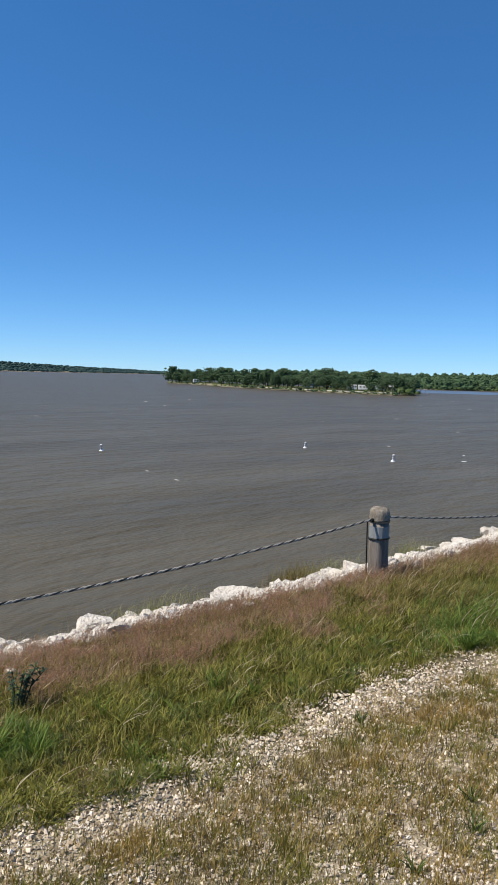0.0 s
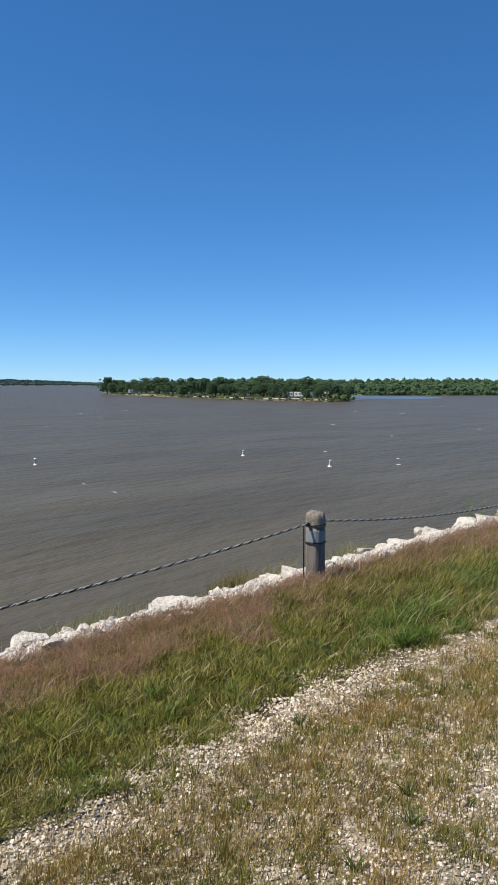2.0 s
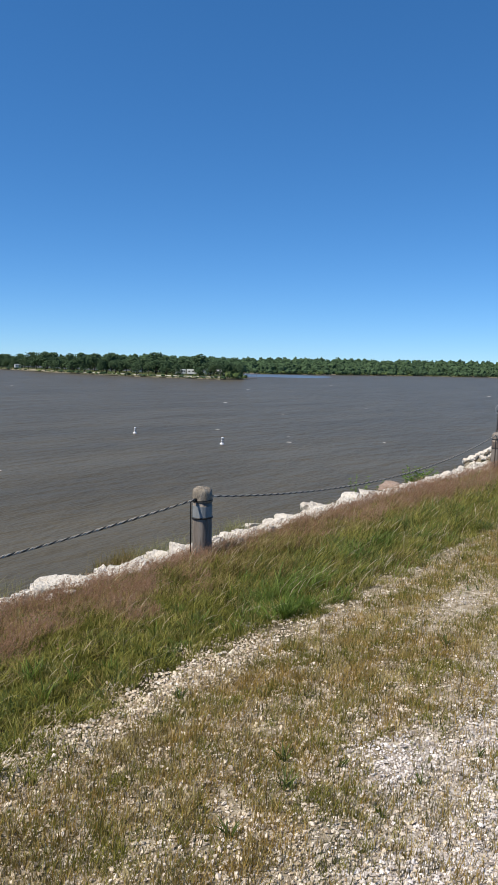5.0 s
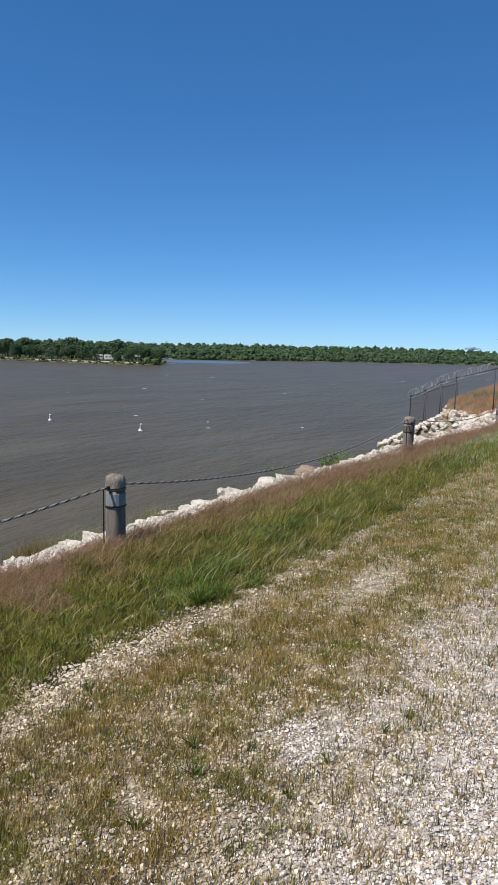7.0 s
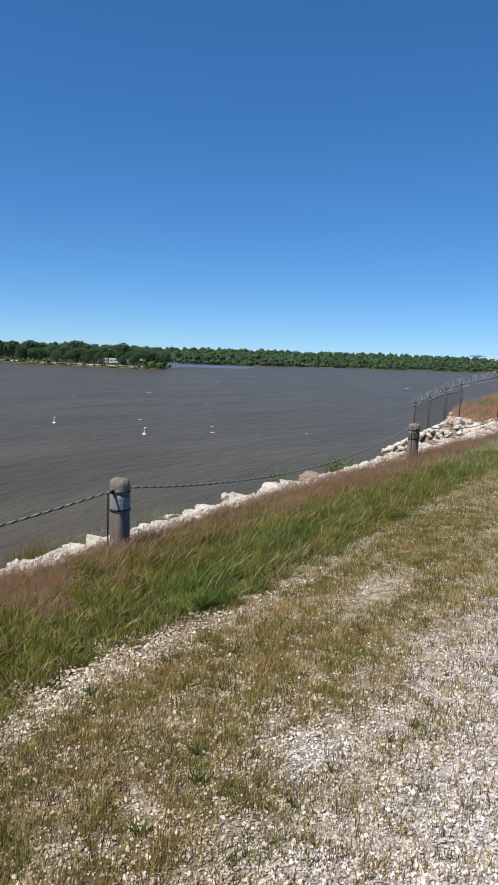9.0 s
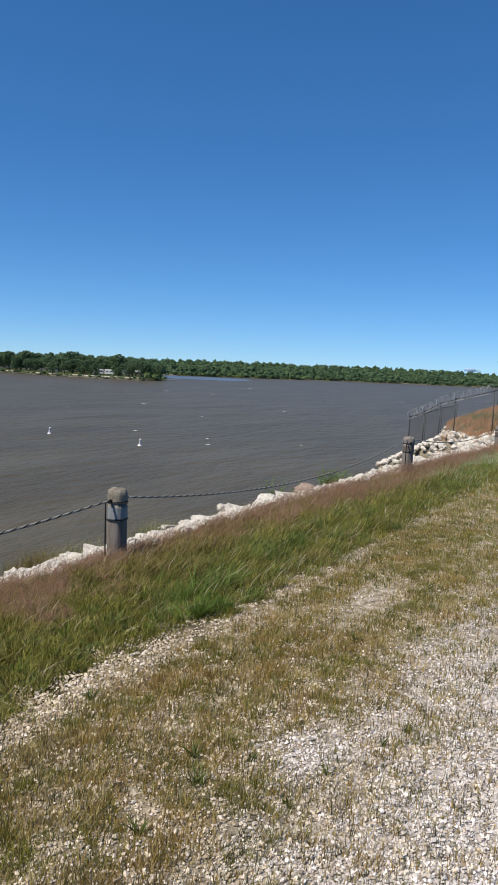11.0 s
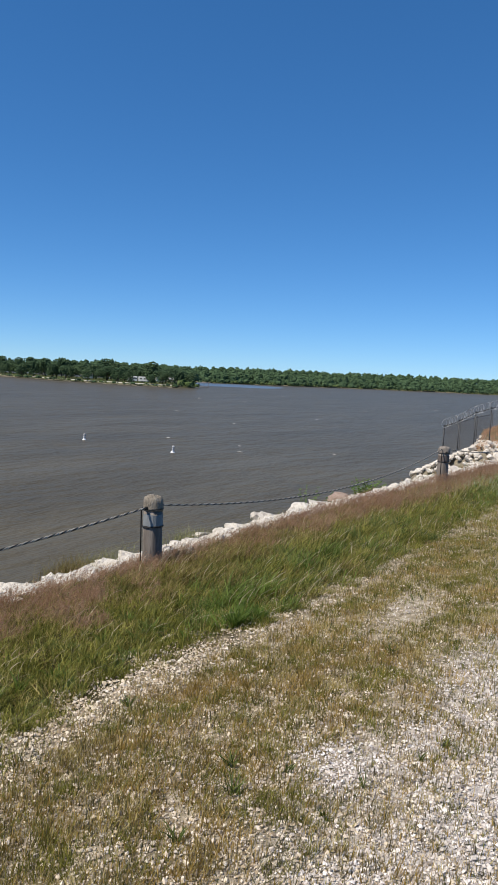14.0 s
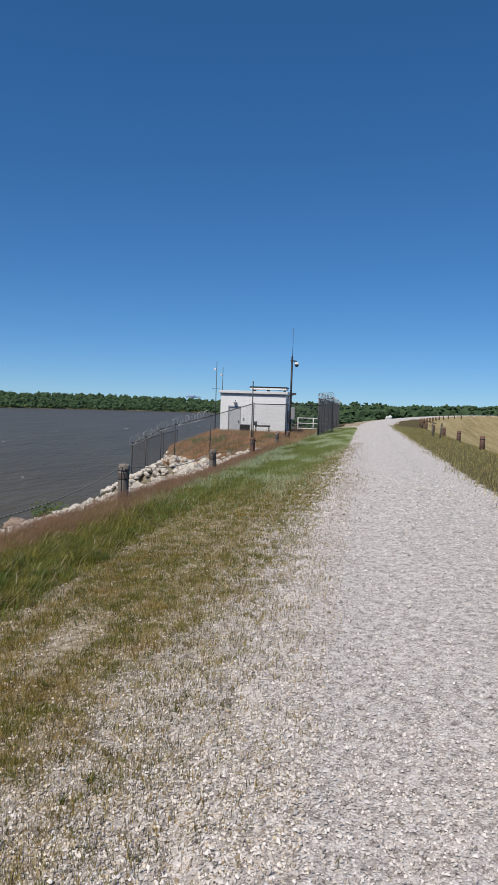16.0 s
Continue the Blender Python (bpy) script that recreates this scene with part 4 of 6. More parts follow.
    at = np.repeat(np.arange(n), count)
    m = len(at)
    sc = ch[at] * 0.32
    x, y = cx[at] + r.normal(0, 1, m) * sc, cy[at] + r.normal(0, 1, m) * sc
    ang = np.arctan2(LEAN[1], LEAN[0]) + turn[at] + r.normal(0, 1, m) * (1.7 - 0.8 * tall[at])
    h = ch[at] * r.uniform(0.55, 1.35, m)
    arch = np.clip(r.normal(0.75, 0.3, m), 0.1, 1.3)
    w = r.uniform(0.0032, 0.0064, m) * (1 - 0.1 * tall[at]) * (1 + 1.2 * ease(6, 30, y)) * np.where(kind[at] == 1, 1.25, 1.0)
    sort = ((0, "bank_grass", "tussocks of wind-bent olive-green grass along the bank", "green_blade"), (1, "lush_grass", "tussocks of bright green grass beside the gravel shoulder", "lush_blade"), (2, "deep_grass", "tussocks of deep green grass on the bank", "deep_blade"), (3, "dry_bank_grass", "tussocks of dry brown grass bowed over by wind", "brown_blade"))
    for k, name, label, material in sort:
        q = kind[at] == k
        arching(name, label, x[q], y[q], h[q], w[q], np.cos(ang[q]), np.sin(ang[q]), arch[q], M[material])
    # bleached bowed blades between them; sunlit highlights are put into their pale colour
    x, y = belts(-4.7, -2.6, ((0, 4, 70), (4, 8, 70), (8, 13, 36)), 560)
    keep = r.random(len(x)) < brink(x, y) * (0.3 + 0.7 * ease(0.4, 0.65, patches(x, y, 0.9, 69)))
    x, y = x[keep], y[keep]
    ang = np.arctan2(LEAN[1], LEAN[0]) + r.normal(0, 0.5, len(x))
    arching("pale_bowed_grass", "bleached bowed grass on the bank, sunlit highlights put in its colour", x, y, r.uniform(0.09, 0.19, len(x)) * (1 + 0.4 * ease(3.6, 5, y)), r.uniform(0.003, 0.005, len(x)), np.cos(ang), np.sin(ang), r.uniform(0.5, 1.0, len(x)), M["straw"])
    # reddish seed heads over brown stems
    x, y = belts(-5.25, -3.2, ((-5, 0, 500), (0, 6, 3000), (6, 11, 2300), (11, 18, 1000), (18, 46, 260)), 200)
    keep = r.random(len(x)) < reddish(x, y) * (0.35 + 0.6 * ease(0.32, 0.6, patches(x, y, 0.55, 34))) * ease(-5.1, -4.75, x + 0.3 * (patches(x, y, 0.5, 49) - 0.5))
    x, y = x[keep], y[keep]
    h = r.uniform(0.07, 0.2, len(x)) * (0.6 + 0.7 * patches(x, y, 0.6, 45)) * (1 - 0.3 * ease(-4.5, -5.0, x)) * (1 + 0.25 * ease(6, 9, y))
    seed_heads("seed_grass", "hazy pinkish-brown seed grass blown by wind above the stones", x, y, h, M["seed_head"], 5, 1 + 1.5 * ease(6, 30, y))
    x, y = belts(-5.1, -3.2, ((-5, 0, 200), (0, 6, 2200), (6, 11, 1500), (11, 18, 700), (18, 46, 240)), 230)
    keep = r.random(len(x)) < reddish(x, y) * ease(-5.05, -4.75, x + 0.3 * (patches(x, y, 0.5, 49) - 0.5))
    x, y = x[keep], y[keep]
    blades("red_grass", "reddish-brown grass stems under the seed heads", x, y, r.uniform(0.05, 0.14, len(x)), r.uniform(0.002, 0.004, len(x)) * (1 + 1.6 * ease(6, 30, y)), M["red_blade"], 0.9, 0.9, 18)
    # dead litter round the foot of the post
    x, y = -4.62 + r.normal(0, 0.2, 900), 5.22 + r.normal(0, 0.24, 900)
    blades("dead_litter", "flattened dead brown litter round the foot of the post", x, y, r.uniform(0.03, 0.1, 900), r.uniform(0.003, 0.006, 900), M["litter"], 0.8, 2.4, 19)


bank_grass()


def shoulder_growth():
    r = np.random.default_rng(78)
    # a short mat of dry stalks
    x, y = belts(-2.75, 0.2, ((-5, 0.3, 3500), (0.3, 4, 23000), (4, 8, 15000), (8, 16, 8500), (16, 30, 3200), (30, 60, 600)), 300)
    cl = 0.3 + 0.7 * ease(0.32, 0.56, 0.5 * patches(x, y, 0.16, 55) + 0.5 * patches(x, y, 0.07, 91))
    belt = 0.16 + 0.84 * ease(-0.6, -1.8, x + 0.6 * (patches(x, y, 0.8, 53) - 0.5) + 0.1 * ease(4.2, 2.4, y) - 0.55 * ease(5, 14, y))
    strip = 1 - 0.85 * ease(-2.32, -2.52, x - 0.5 * (grass_edge(y) + 2.66)) * ease(12, 5, y)
    thick = 1.25 * (1 - 0.3 * ease(4, 11, y)) * cl * belt * strip * (0.5 + 0.5 * ease(0.25, 0.55, patches(x, y, 0.9, 52))) * ease(0.05, -0.8, x + 0.4 * (patches(x, y, 0.4, 95) - 0.5))
    keep = r.random(len(x)) < np.clip(thick * (1 - np.clip(bare_patch(x, y), 0, 0.97)), 0, 1)
    x, y = x[keep], y[keep]
    h = r.uniform(0.015, 0.056, len(x)) * (0.5 + 1.0 * patches(x, y, 0.3, 56)) * (1 + 0.2 * ease(6, 20, y))
    green = patches(x, y, 0.5, 58) + 0.22 * r.normal(0, 1, len(x)) > 0.62 - 0.27 * ease(3, 9, y)
    ochre = ~green & (patches(x, y, 0.7, 59) + 0.3 * r.normal(0, 1, len(x)) > 0.42 + 0.3 * ease(3.4, 6, y) + 0.25 * ease(-1.7, -1.2, x))
    pale = ~green & ~ochre & (r.random(len(x)) < 0.08 + 0.5 * ease(4, 10, y))
    dry = ~green & ~ochre & ~pale
    w = r.uniform(0.0025, 0.0055, len(x)) * (1 + 1.6 * ease(6, 30, y))
    for q, name, label, material, seed in ((dry, "dry_stalks", "short dry olive-brown stalks growing through the gravel shoulder", "dry_blade", 6), (pale, "bleached_stalks", "bleached tan stalks growing through the gravel shoulder", "straw", 25), (ochre, "ochre_stalks", "short ochre-brown stalks growing through the gravel shoulder", "ochre_blade", 20), (green, "shoulder_grass", "short green shoots growing through the gravel shoulder", "green_blade", 13)):
        blades(name, label, x[q], y[q], h[q], w[q], M[material], 0.4, 1.1, seed, simple=True)
    # small tufts of short blades
    cx, cy = belts(-2.6, -0.3, ((-4, 0.3, 220), (0.3, 4, 950), (4, 8, 720), (8, 14, 300), (14, 24, 110)), 340)
    cover = ease(-0.45, -1.8, cx + 0.6 * (patches(cx, cy, 0.8, 53) - 0.5) + 0.05 * ease(4.2, 2.4, cy) - 0.55 * ease(5, 12, cy))
    inner = 1 - 0.85 * ease(-2.32, -2.52, cx - 0.5 * (grass_edge(cy) + 2.66)) * ease(12, 5, cy)
    keep = r.random(len(cx)) < (0.26 + 0.74 * cover) * inner * ease(-0.3, -0.8, cx) * (0.35 + 0.65 * ease(0.3, 0.6, patches(cx, cy, 0.5, 93))) * (1 - np.clip(1.2 * bare_patch(cx, cy), 0, 0.97))
    cx, cy, cover = cx[keep], cy[keep], cover[keep]
    n = len(cx)
    olive = patches(cx, cy, 0.6, 58) + r.normal(0, 0.2, n) + 0.25 * ease(3, 7, cy)
    brown = patches(cx, cy, 0.7, 59) + r.normal(0, 0.25, n) - 0.2 * ease(3, 6, cy)
    kind = np.where(cover < 0.35 + r.normal(0, 0.1, n), 3, np.where(olive > 0.6, 0, np.where(brown > 0.5, 1, 2)))
    kind = np.where((kind > 1) & (r.random(n) < 0.3 + 0.45 * ease(3.6, 6.5, cy)), 4, kind)
    ch = r.uniform(0.026, 0.074, n)
    at = np.repeat(np.arange(n), 11)
    m = len(at)
    ang = r.uniform(0, 6.283, m)
    x, y = cx[at] + r.normal(0, 0.3, m) * ch[at], cy[at] + r.normal(0, 0.3, m) * ch[at]
    h = ch[at] * r.uniform(0.6, 1.3, m)
    w = r.uniform(0.003, 0.0056, m) * (1 + 1.2 * ease(6, 22, y))
    for k, name, label, material, seed in ((0, "olive_tufts", "low olive-green tufts rooted in the gravel shoulder", "green_blade", 31), (1, "ochre_tufts", "low ochre-brown tufts rooted in the gravel shoulder", "ochre_blade", 32), (2, "dry_tufts", "low dry olive-brown tufts rooted in the gravel shoulder", "brown_blade", 33), (3, "grey_tufts", "low grey-olive tufts rooted in the pale gravel", "grey_stalk", 34), (4, "straw_tufts", "low straw-yellow tufts rooted in the gravel shoulder", "dry_blade", 35)):
        q = kind[at] == k
        blades(name, label, x[q], y[q], h[q], w[q], M[material], 0.25, 0.9, seed, simple=True)
    # upright stalks that stand singly, out to the edge of the road
    x, y = belts(-2.5, 0.3, ((0.3, 4, 2900), (4, 9, 2500), (9, 18, 1000), (18, 34, 300)), 320)
    lone = ease(0.2, -0.8, x + 0.7 * (patches(x, y, 0.7, 84) - 0.5) - 0.25 * ease(6, 16, y)) * (0.2 + 0.8 * ease(0.4, 0.65, patches(x, y, 0.22, 85)))
    keep = r.random(len(x)) < lone * (1 - np.clip(bare_patch(x, y), 0, 0.9))
    x, y = x[keep], y[keep]
    h, w = r.uniform(0.03, 0.085, len(x)), r.uniform(0.0032, 0.006, len(x)) * (1 + 1.4 * ease(6, 30, y))
    tan = r.random(len(x)) < 0.5
    blades("grey_stalks", "single upright grey-olive stalks standing in the pale gravel", x[~tan], y[~tan], h[~tan], w[~tan], M["grey_stalk"], 0.25, 0.5, 21, simple=True)
    blades("tan_stalks", "single upright dry ochre stalks standing in the pale gravel", x[tan], y[tan], h[tan], w[tan], M["ochre_blade"], 0.25, 0.5, 26, simple=True)


shoulder_growth()


def further_grass():
    r = np.random.default_rng(79)
    # verge further on, pad by the building, other side of the road
    x, y = spread_over(-4.6, -0.5, 8, 62, 1150, 401)
    keep = r.random(len(x)) < ease(-0.75, -2.0, x + 0.9 * (patches(x, y, 1.1, 54) - 0.5) - 0.7 * ease(22, 36, y)) * ease(10, 22, y) * ease(-4.5, -3.9, x + 0.5 * (patches(x, y, 1.3, 86) - 0.5))
    x, y = x[keep], y[keep]
    pale = patches(x, y * 0.4, 2.2, 87) + 0.15 * r.normal(0, 1, len(x)) + 0.35 * ease(-2.6, -3.7, x) > 0.66
    h, w = r.uniform(0.06, 0.2, len(x)), r.uniform(0.006, 0.013, len(x))
    blades("verge_grass", "pale green verge grass beyond the posts, wind-bent sheen put in its colour", x[pale], y[pale], h[pale], w[pale], M["sheen_blade"], 0.7, 0.6, 7, simple=True)
    blades("green_verge_grass", "fresh green grass on the verge towards the road", x[~pale], y[~pale], h[~pale] * 0.8, w[~pale], M["fresh_blade"], 0.6, 0.6, 22, simple=True)
    x, y = spread_over(-15, -3.4, 36, 62, 300, 402)
    z = land_z(x, y)
    keep = (z > -2.9) & ((z > -2.3) | (y > 45)) & ~((x > -11.1) & (x < -5.7) & (y > 54.8) & (y < 59.5)) & (r.random(len(x)) < 0.35 + 0.65 * ease(-4, -6, x))
    x, y = x[keep], y[keep]
    tan = patches(x, y, 3.0, 88) + 0.15 * r.normal(0, 1, len(x)) > 0.62
    h, w = r.uniform(0.2, 0.5, len(x)), r.uniform(0.012, 0.024, len(x))
    blades("pad_grass", "rusty-red seed grass around the small white building", x[~tan], y[~tan], h[~tan], w[~tan], M["rust_blade"], 0.5, 0.7, 8, simple=True)
    blades("pad_green_grass", "olive grass among the rusty grass by the building", x[tan], y[tan], h[tan] * 0.9, w[tan], M["wisp"], 0.5, 0.7, 23, simple=True)
    x, y = spread_over(-9.4, -4.1, 13, 47, 620, 406)
    keep = r.random(len(x)) < ease(13, 19, y) * ease(-4.1, -4.5, x) * ease(-6.0 - 2.4 * ease(24, 36, y), -5.5 - 2.0 * ease(24, 36, y), x + 0.6 * (patches(x, y, 0.9, 63) - 0.5)) * (0.45 + 0.55 * ease(0.3, 0.6, patches(x, y, 1.4, 64)))
    x, y = x[keep], y[keep]
    blades("brown_bank_grass", "brown and reddish seed grass between the further posts", x, y, r.uniform(0.1, 0.3, len(x)), r.uniform(0.006, 0.014, len(x)), M["red_blade"], 0.6, 0.7, 17, simple=True)
    x, y = spread_over(2.2, 7.5, 8, 75, 130, 403)
    keep = r.random(len(x)) < ease(2.35, 3.0, x + 0.7 * (patches(x, y, 1.2, 62) - 0.5))
    x, y = x[keep], y[keep]
    dull = r.random(len(x)) < 0.45
    h, w = r.uniform(0.05, 0.22, len(x)), r.uniform(0.010, 0.02, len(x))
    blades("field_side_grass", "brown dry grass on the field-side verge", x[~dull], y[~dull], h[~dull], w[~dull], M["dry_blade"], 0.5, 0.5, 9, simple=True)
    blades("field_side_weeds", "dull green weeds on the field-side verge", x[dull], y[dull], h[dull], w[dull], M["wisp"], 0.5, 0.5, 24, simple=True)
    # bleached straw and thin grass among the stones
    x, y = spread_over(-5.75, -4.75, 0, 40, 3200, 404)
    keep = r.random(len(x)) < np.clip(ease(0.35, 0.7, patches(x, y, 0.7, 57)), 0.08, 1) * np.minimum(1, 6 / (y + 0.1)) * ease(-5.75, -5.2, x)
    x, y = x[keep], y[keep]
    blades("straw", "bleached pale straw between grass and limestone blocks", x, y, r.uniform(0.06, 0.2, len(x)), r.uniform(0.002, 0.005, len(x)), M["straw"], 0.8, 1.0, 15)
    x, y = spread_over(-6.4, -5.5, 0, 40, 420, 405)
    keep = r.random(len(x)) < 0.8 * ease(0.5, 0.75, patches(x, y, 0.9, 59))
    x, y = x[keep], y[keep]
    blades("stone_grass", "thin grass growing between the limestone blocks", x, y, r.uniform(0.1, 0.3, len(x)), r.uniform(0.002, 0.005, len(x)), M["green_blade"], 0.6, 0.8, 10)


further_grass()


def tufts():
    """Single tufts of broad blades that spread from one root."""
    r = np.random.default_rng(61)
    spots = ((-1.53, 2.23, 26, 0.105), (-1.68, 2.41, 20, 0.095), (-1.42, 2.47, 16, 0.07), (-2.43, 2.58, 22, 0.075), (-1.53, 1.87, 22, 0.09), (-1.16, 2.3, 14, 0.06), (-1.61, 4.05, 24, 0.08), (-0.95, 3.1, 14, 0.06), (-2.74, 3.98, 90, 0.15), (-2.66, 4.2, 70, 0.13), (-2.9, 1.55, 34, 0.12), (-3.35, 2.35, 40, 0.15), (-3.05, 2.65, 30, 0.13), (-3.38, 1.05, 60, 0.24), (-3.22, 1.2, 50, 0.2), (-3.52, 0.95, 60, 0.24), (-3.3, 0.8, 50, 0.2), *((r.uniform(-3.6, -2.8), r.uniform(0.8, 4), 18, r.uniform(0.09, 0.15)) for _ in range(14)), *((r.uniform(-2.3, -0.7), r.uniform(2.0, 9), 10, r.uniform(0.04, 0.08)) for _ in range(26)))
    for name, label, material, pick in (("green_tufts", "bright green leafy tufts standing in the bank grass", "lush_blade", lambda q: q[0] < -2.6), ("grey_green_tufts", "small grey-green tufts growing in the gravel", "deep_blade", lambda q: q[0] >= -2.6)):
        chosen = [q for q in spots if pick(q)]
        at = np.repeat(np.arange(len(chosen)), [q[2] for q in chosen])
        base = np.array([(q[0], q[1], q[3]) for q in chosen])[at]
        n = len(at)
        ang = r.uniform(0, 6.283, n)
        x, y = base[:, 0] + 0.12 * base[:, 2] * r.normal(0, 1, n), base[:, 1] + 0.12 * base[:, 2] * r.normal(0, 1, n)
        arching(name, label, x, y, base[:, 2] * r.uniform(0.6, 1.15, n), r.uniform(0.004, 0.007, n), np.cos(ang), np.sin(ang), r.uniform(0.2, 0.9, n), M[material])


tufts()


def leafy_plant(name, label, x, y, height, material, stems, leaf, seed):
    """A small plant: thin stems that fork out, with pointed leaves along them."""
    r = random.Random(seed)
    plant = tagged(new(name), label, "plant")
    plant.location = (x, y, float(land_z(x, y)))
    bs, bl = bmesh.new(), bmesh.new()
    for k in range(stems):
        a, lean = r.uniform(0, 6.283), r.uniform(0.1, 0.55)
        top = Vector((math.cos(a) * lean * height + 0.15 * height, math.sin(a) * lean * height + 0.15 * height, height * r.uniform(0.6, 1.0)))
        pts = [Vector((0.03 * math.cos(a), 0.03 * math.sin(a), -0.03)), top * 0.5 + Vector((0, 0, 0.08 * height)), top]
        tube(bs, pts, [0.006, 0.004, 0.002], 4)
        for i in range(22):
            t = r.uniform(0.15, 1.0)
            p = pts[0].lerp(pts[1], t * 2) if t < 0.5 else pts[1].lerp(pts[2], t * 2 - 1)
            b = r.uniform(0, 6.283)
            d = Vector((math.cos(b), math.sin(b), r.uniform(-0.2, 0.6))).normalized() * leaf * r.uniform(0.6, 1.3)
            w = d.cross(Vector((r.uniform(-0.4, 0.4), r.uniform(-0.4, 0.4), 1))).normalized() * leaf * 0.22
            v = [bl.verts.new(q) for q in (p, p + d * 0.45 + w + Vector((0, 0, 0.01)), p + d, p + d * 0.45 - w + Vector((0, 0, 0.01)))]
            bl.faces.new(v)
    part("stem", bs, material, plant)
    part("foliage", bl, material, plant)
    return plant


leafy_plant("weed", "dark green leafy weed standing in the bank grass", -3.87, 1.36, 0.28, M["weed"], 7, 0.038, 3)
leafy_plant("bush", "small pale green bush rising behind the limestone blocks", -6.5, 14.3, 0.75, M["bush"], 34, 0.08, 4)
leafy_plant("bush", "small sparse green bush rising behind the limestone blocks", -6.6, 12.1, 0.85, M["bush"], 12, 0.05, 5)


def wisps(label, x, y, count, height, width, material, seed):
    r = np.random.default_rng(seed)
    px, py = x + r.normal(0, 0.09, count), y + r.normal(0, width, count)
    blades("wispy_grass", label, px, py, height * r.uniform(0.4, 1.2, count), r.uniform(0.002, 0.005, count), material, 0.7, 1.1, seed)


wisps("wispy grey-green grass rising behind the limestone blocks", -5.95, 3.6, 500, 0.36, 0.35, M["wisp"], 71)
wisps("wispy grey-green grass rising behind the limestone blocks", -5.95, 5.9, 600, 0.38, 0.25, M["wisp"], 72)
wisps("wispy brown grass rising behind the limestone blocks", -5.95, 5.3, 900, 0.40, 0.17, M["brown_blade"], 73)
wisps("wispy grey-green grass rising behind the limestone blocks", -5.95, 7.4, 600, 0.38, 0.2, M["wisp"], 74)

# ---- the small white building and its masts ----
BX0, BX1, BY0, BY1, BZ0, BZ1 = -11.05, -5.95, 55.0, 59.3, -0.62, 2.38


def building():
    b = tagged(new("equipment_building"), "small flat-roofed white block building with a grey door", "building")
    b.location = (BX0, BY0, BZ0)
    w, d, h, t = BX1 - BX0, BY1 - BY0, BZ1 - BZ0, 0.2
    dx0, dx1, dh = 0.62, 1.62, 2.12
    bm = bmesh.new()
    for a, c, z0, z1 in ((0, dx0, -0.8, h), (dx1, w, -0.8, h), (dx0, dx1, dh, h), (dx0, dx1, -0.8, 0.02)):
        box(bm, a, c, 0, t, z0, z1)
    part("front_wall", bm, M["white_wall"], b)
    for name, a, c, y0, y1 in (("side_wall", 0, t, t, d - t), ("side_wall", w - t, w, t, d - t), ("back_wall", 0, w, d - t, d)):
        part(name, box(bmesh.new(), a, c, y0, y1, -0.8, h), M["white_wall"], b)
    part("frieze", box(bmesh.new(), -0.03, w + 0.03, -0.03, d + 0.03, h, h + 0.14), M["trim_grey"], b, "grey band under the roof edge")
    roof = part("roof", box(bmesh.new(), -0.16, w + 0.16, -0.16, d + 0.16, h + 0.14, h + 0.34, 0.02), M["trim_white"], b, "flat white roof slab")
    bm = bmesh.new()
    box(bm, 2.15, w - 0.02, 0.6, 2.2, h + 0.60, h + 0.72, 0.01)
    part("roof_panel", bm, M["dark"], roof, "low dark panel on the roof")
    bm = bmesh.new()
    box(bm, 2.2, w - 0.05, 0.58, 2.15, h + 0.48, h + 0.60, 0.01)
    part("panel_frame", bm, M["trim_white"], roof)
    for x in (2.4, 3.5, w - 0.3):
        part("panel_foot", box(bmesh.new(), x, x + 0.08, 0.8, 2.0, h + 0.34, h + 0.49), M["fence"], roof)
    door = part("door", box(bmesh.new(), dx0 + 0.06, dx1 - 0.06, 0.05, 0.10, 0.03, dh - 0.06, 0.005), M["door"], b, "closed grey steel door")
    bm = bmesh.new()
    box(bm, dx0, dx0 + 0.06, -0.02, 0.12, 0.02, dh)
    box(bm, dx1 - 0.06, dx1, -0.02, 0.12, 0.02, dh)
    box(bm, dx0, dx1, -0.025, 0.12, dh - 0.06, dh + 0.04)
    part("door_frame", bm, M["trim_grey"], b)
    part("handle", tube(bmesh.new(), [(dx1 - 0.15, 0.05, 1.02), (dx1 - 0.15, -0.01, 1.02), (dx1 - 0.25, -0.01, 1.02)], 0.014, 6), M["dark"], door)
    part("lock_box", box(bmesh.new(), dx1 - 0.2, dx1 - 0.1, 0.0, 0.05, 0.86, 0.96, 0.005), M["dark"], door)
    lamp = part("wall_lamp", box(bmesh.new(), 1.05, 1.3, -0.22, 0.0, dh + 0.24, dh + 0.34, 0.01), M["trim_grey"], b)
    part("bracket", tube(bmesh.new(), [(1.18, 0, dh + 0.45), (1.18, -0.16, dh + 0.45), (1.18, -0.2, dh + 0.3)], 0.02, 6), M["dark"], lamp)
    part("switch_box", box(bmesh.new(), 1.8, 1.9, -0.07, 0.0, 1.1, 1.26, 0.005), M["trim_grey"], b)
    for i in range(1, 15):                 # block courses
        part("course_joint", box(bmesh.new(), dx1 + 0.02, w - 0.01, -0.004, 0.0, i * 0.2 - 0.004, i * 0.2 + 0.004), M["white_wall"], b)
    part("conduit", tube(bmesh.new(), [(w + 0.05, 1.2, 0.1), (w + 0.05, 1.2, h)], 0.03, 6), M["fence"], b)
    part("cabinet", box(bmesh.new(), w, w + 0.3, 2.0, 2.8, 0.9, 1.9, 0.01), M["trim_grey"], b, "grey wall cabinet")


building()


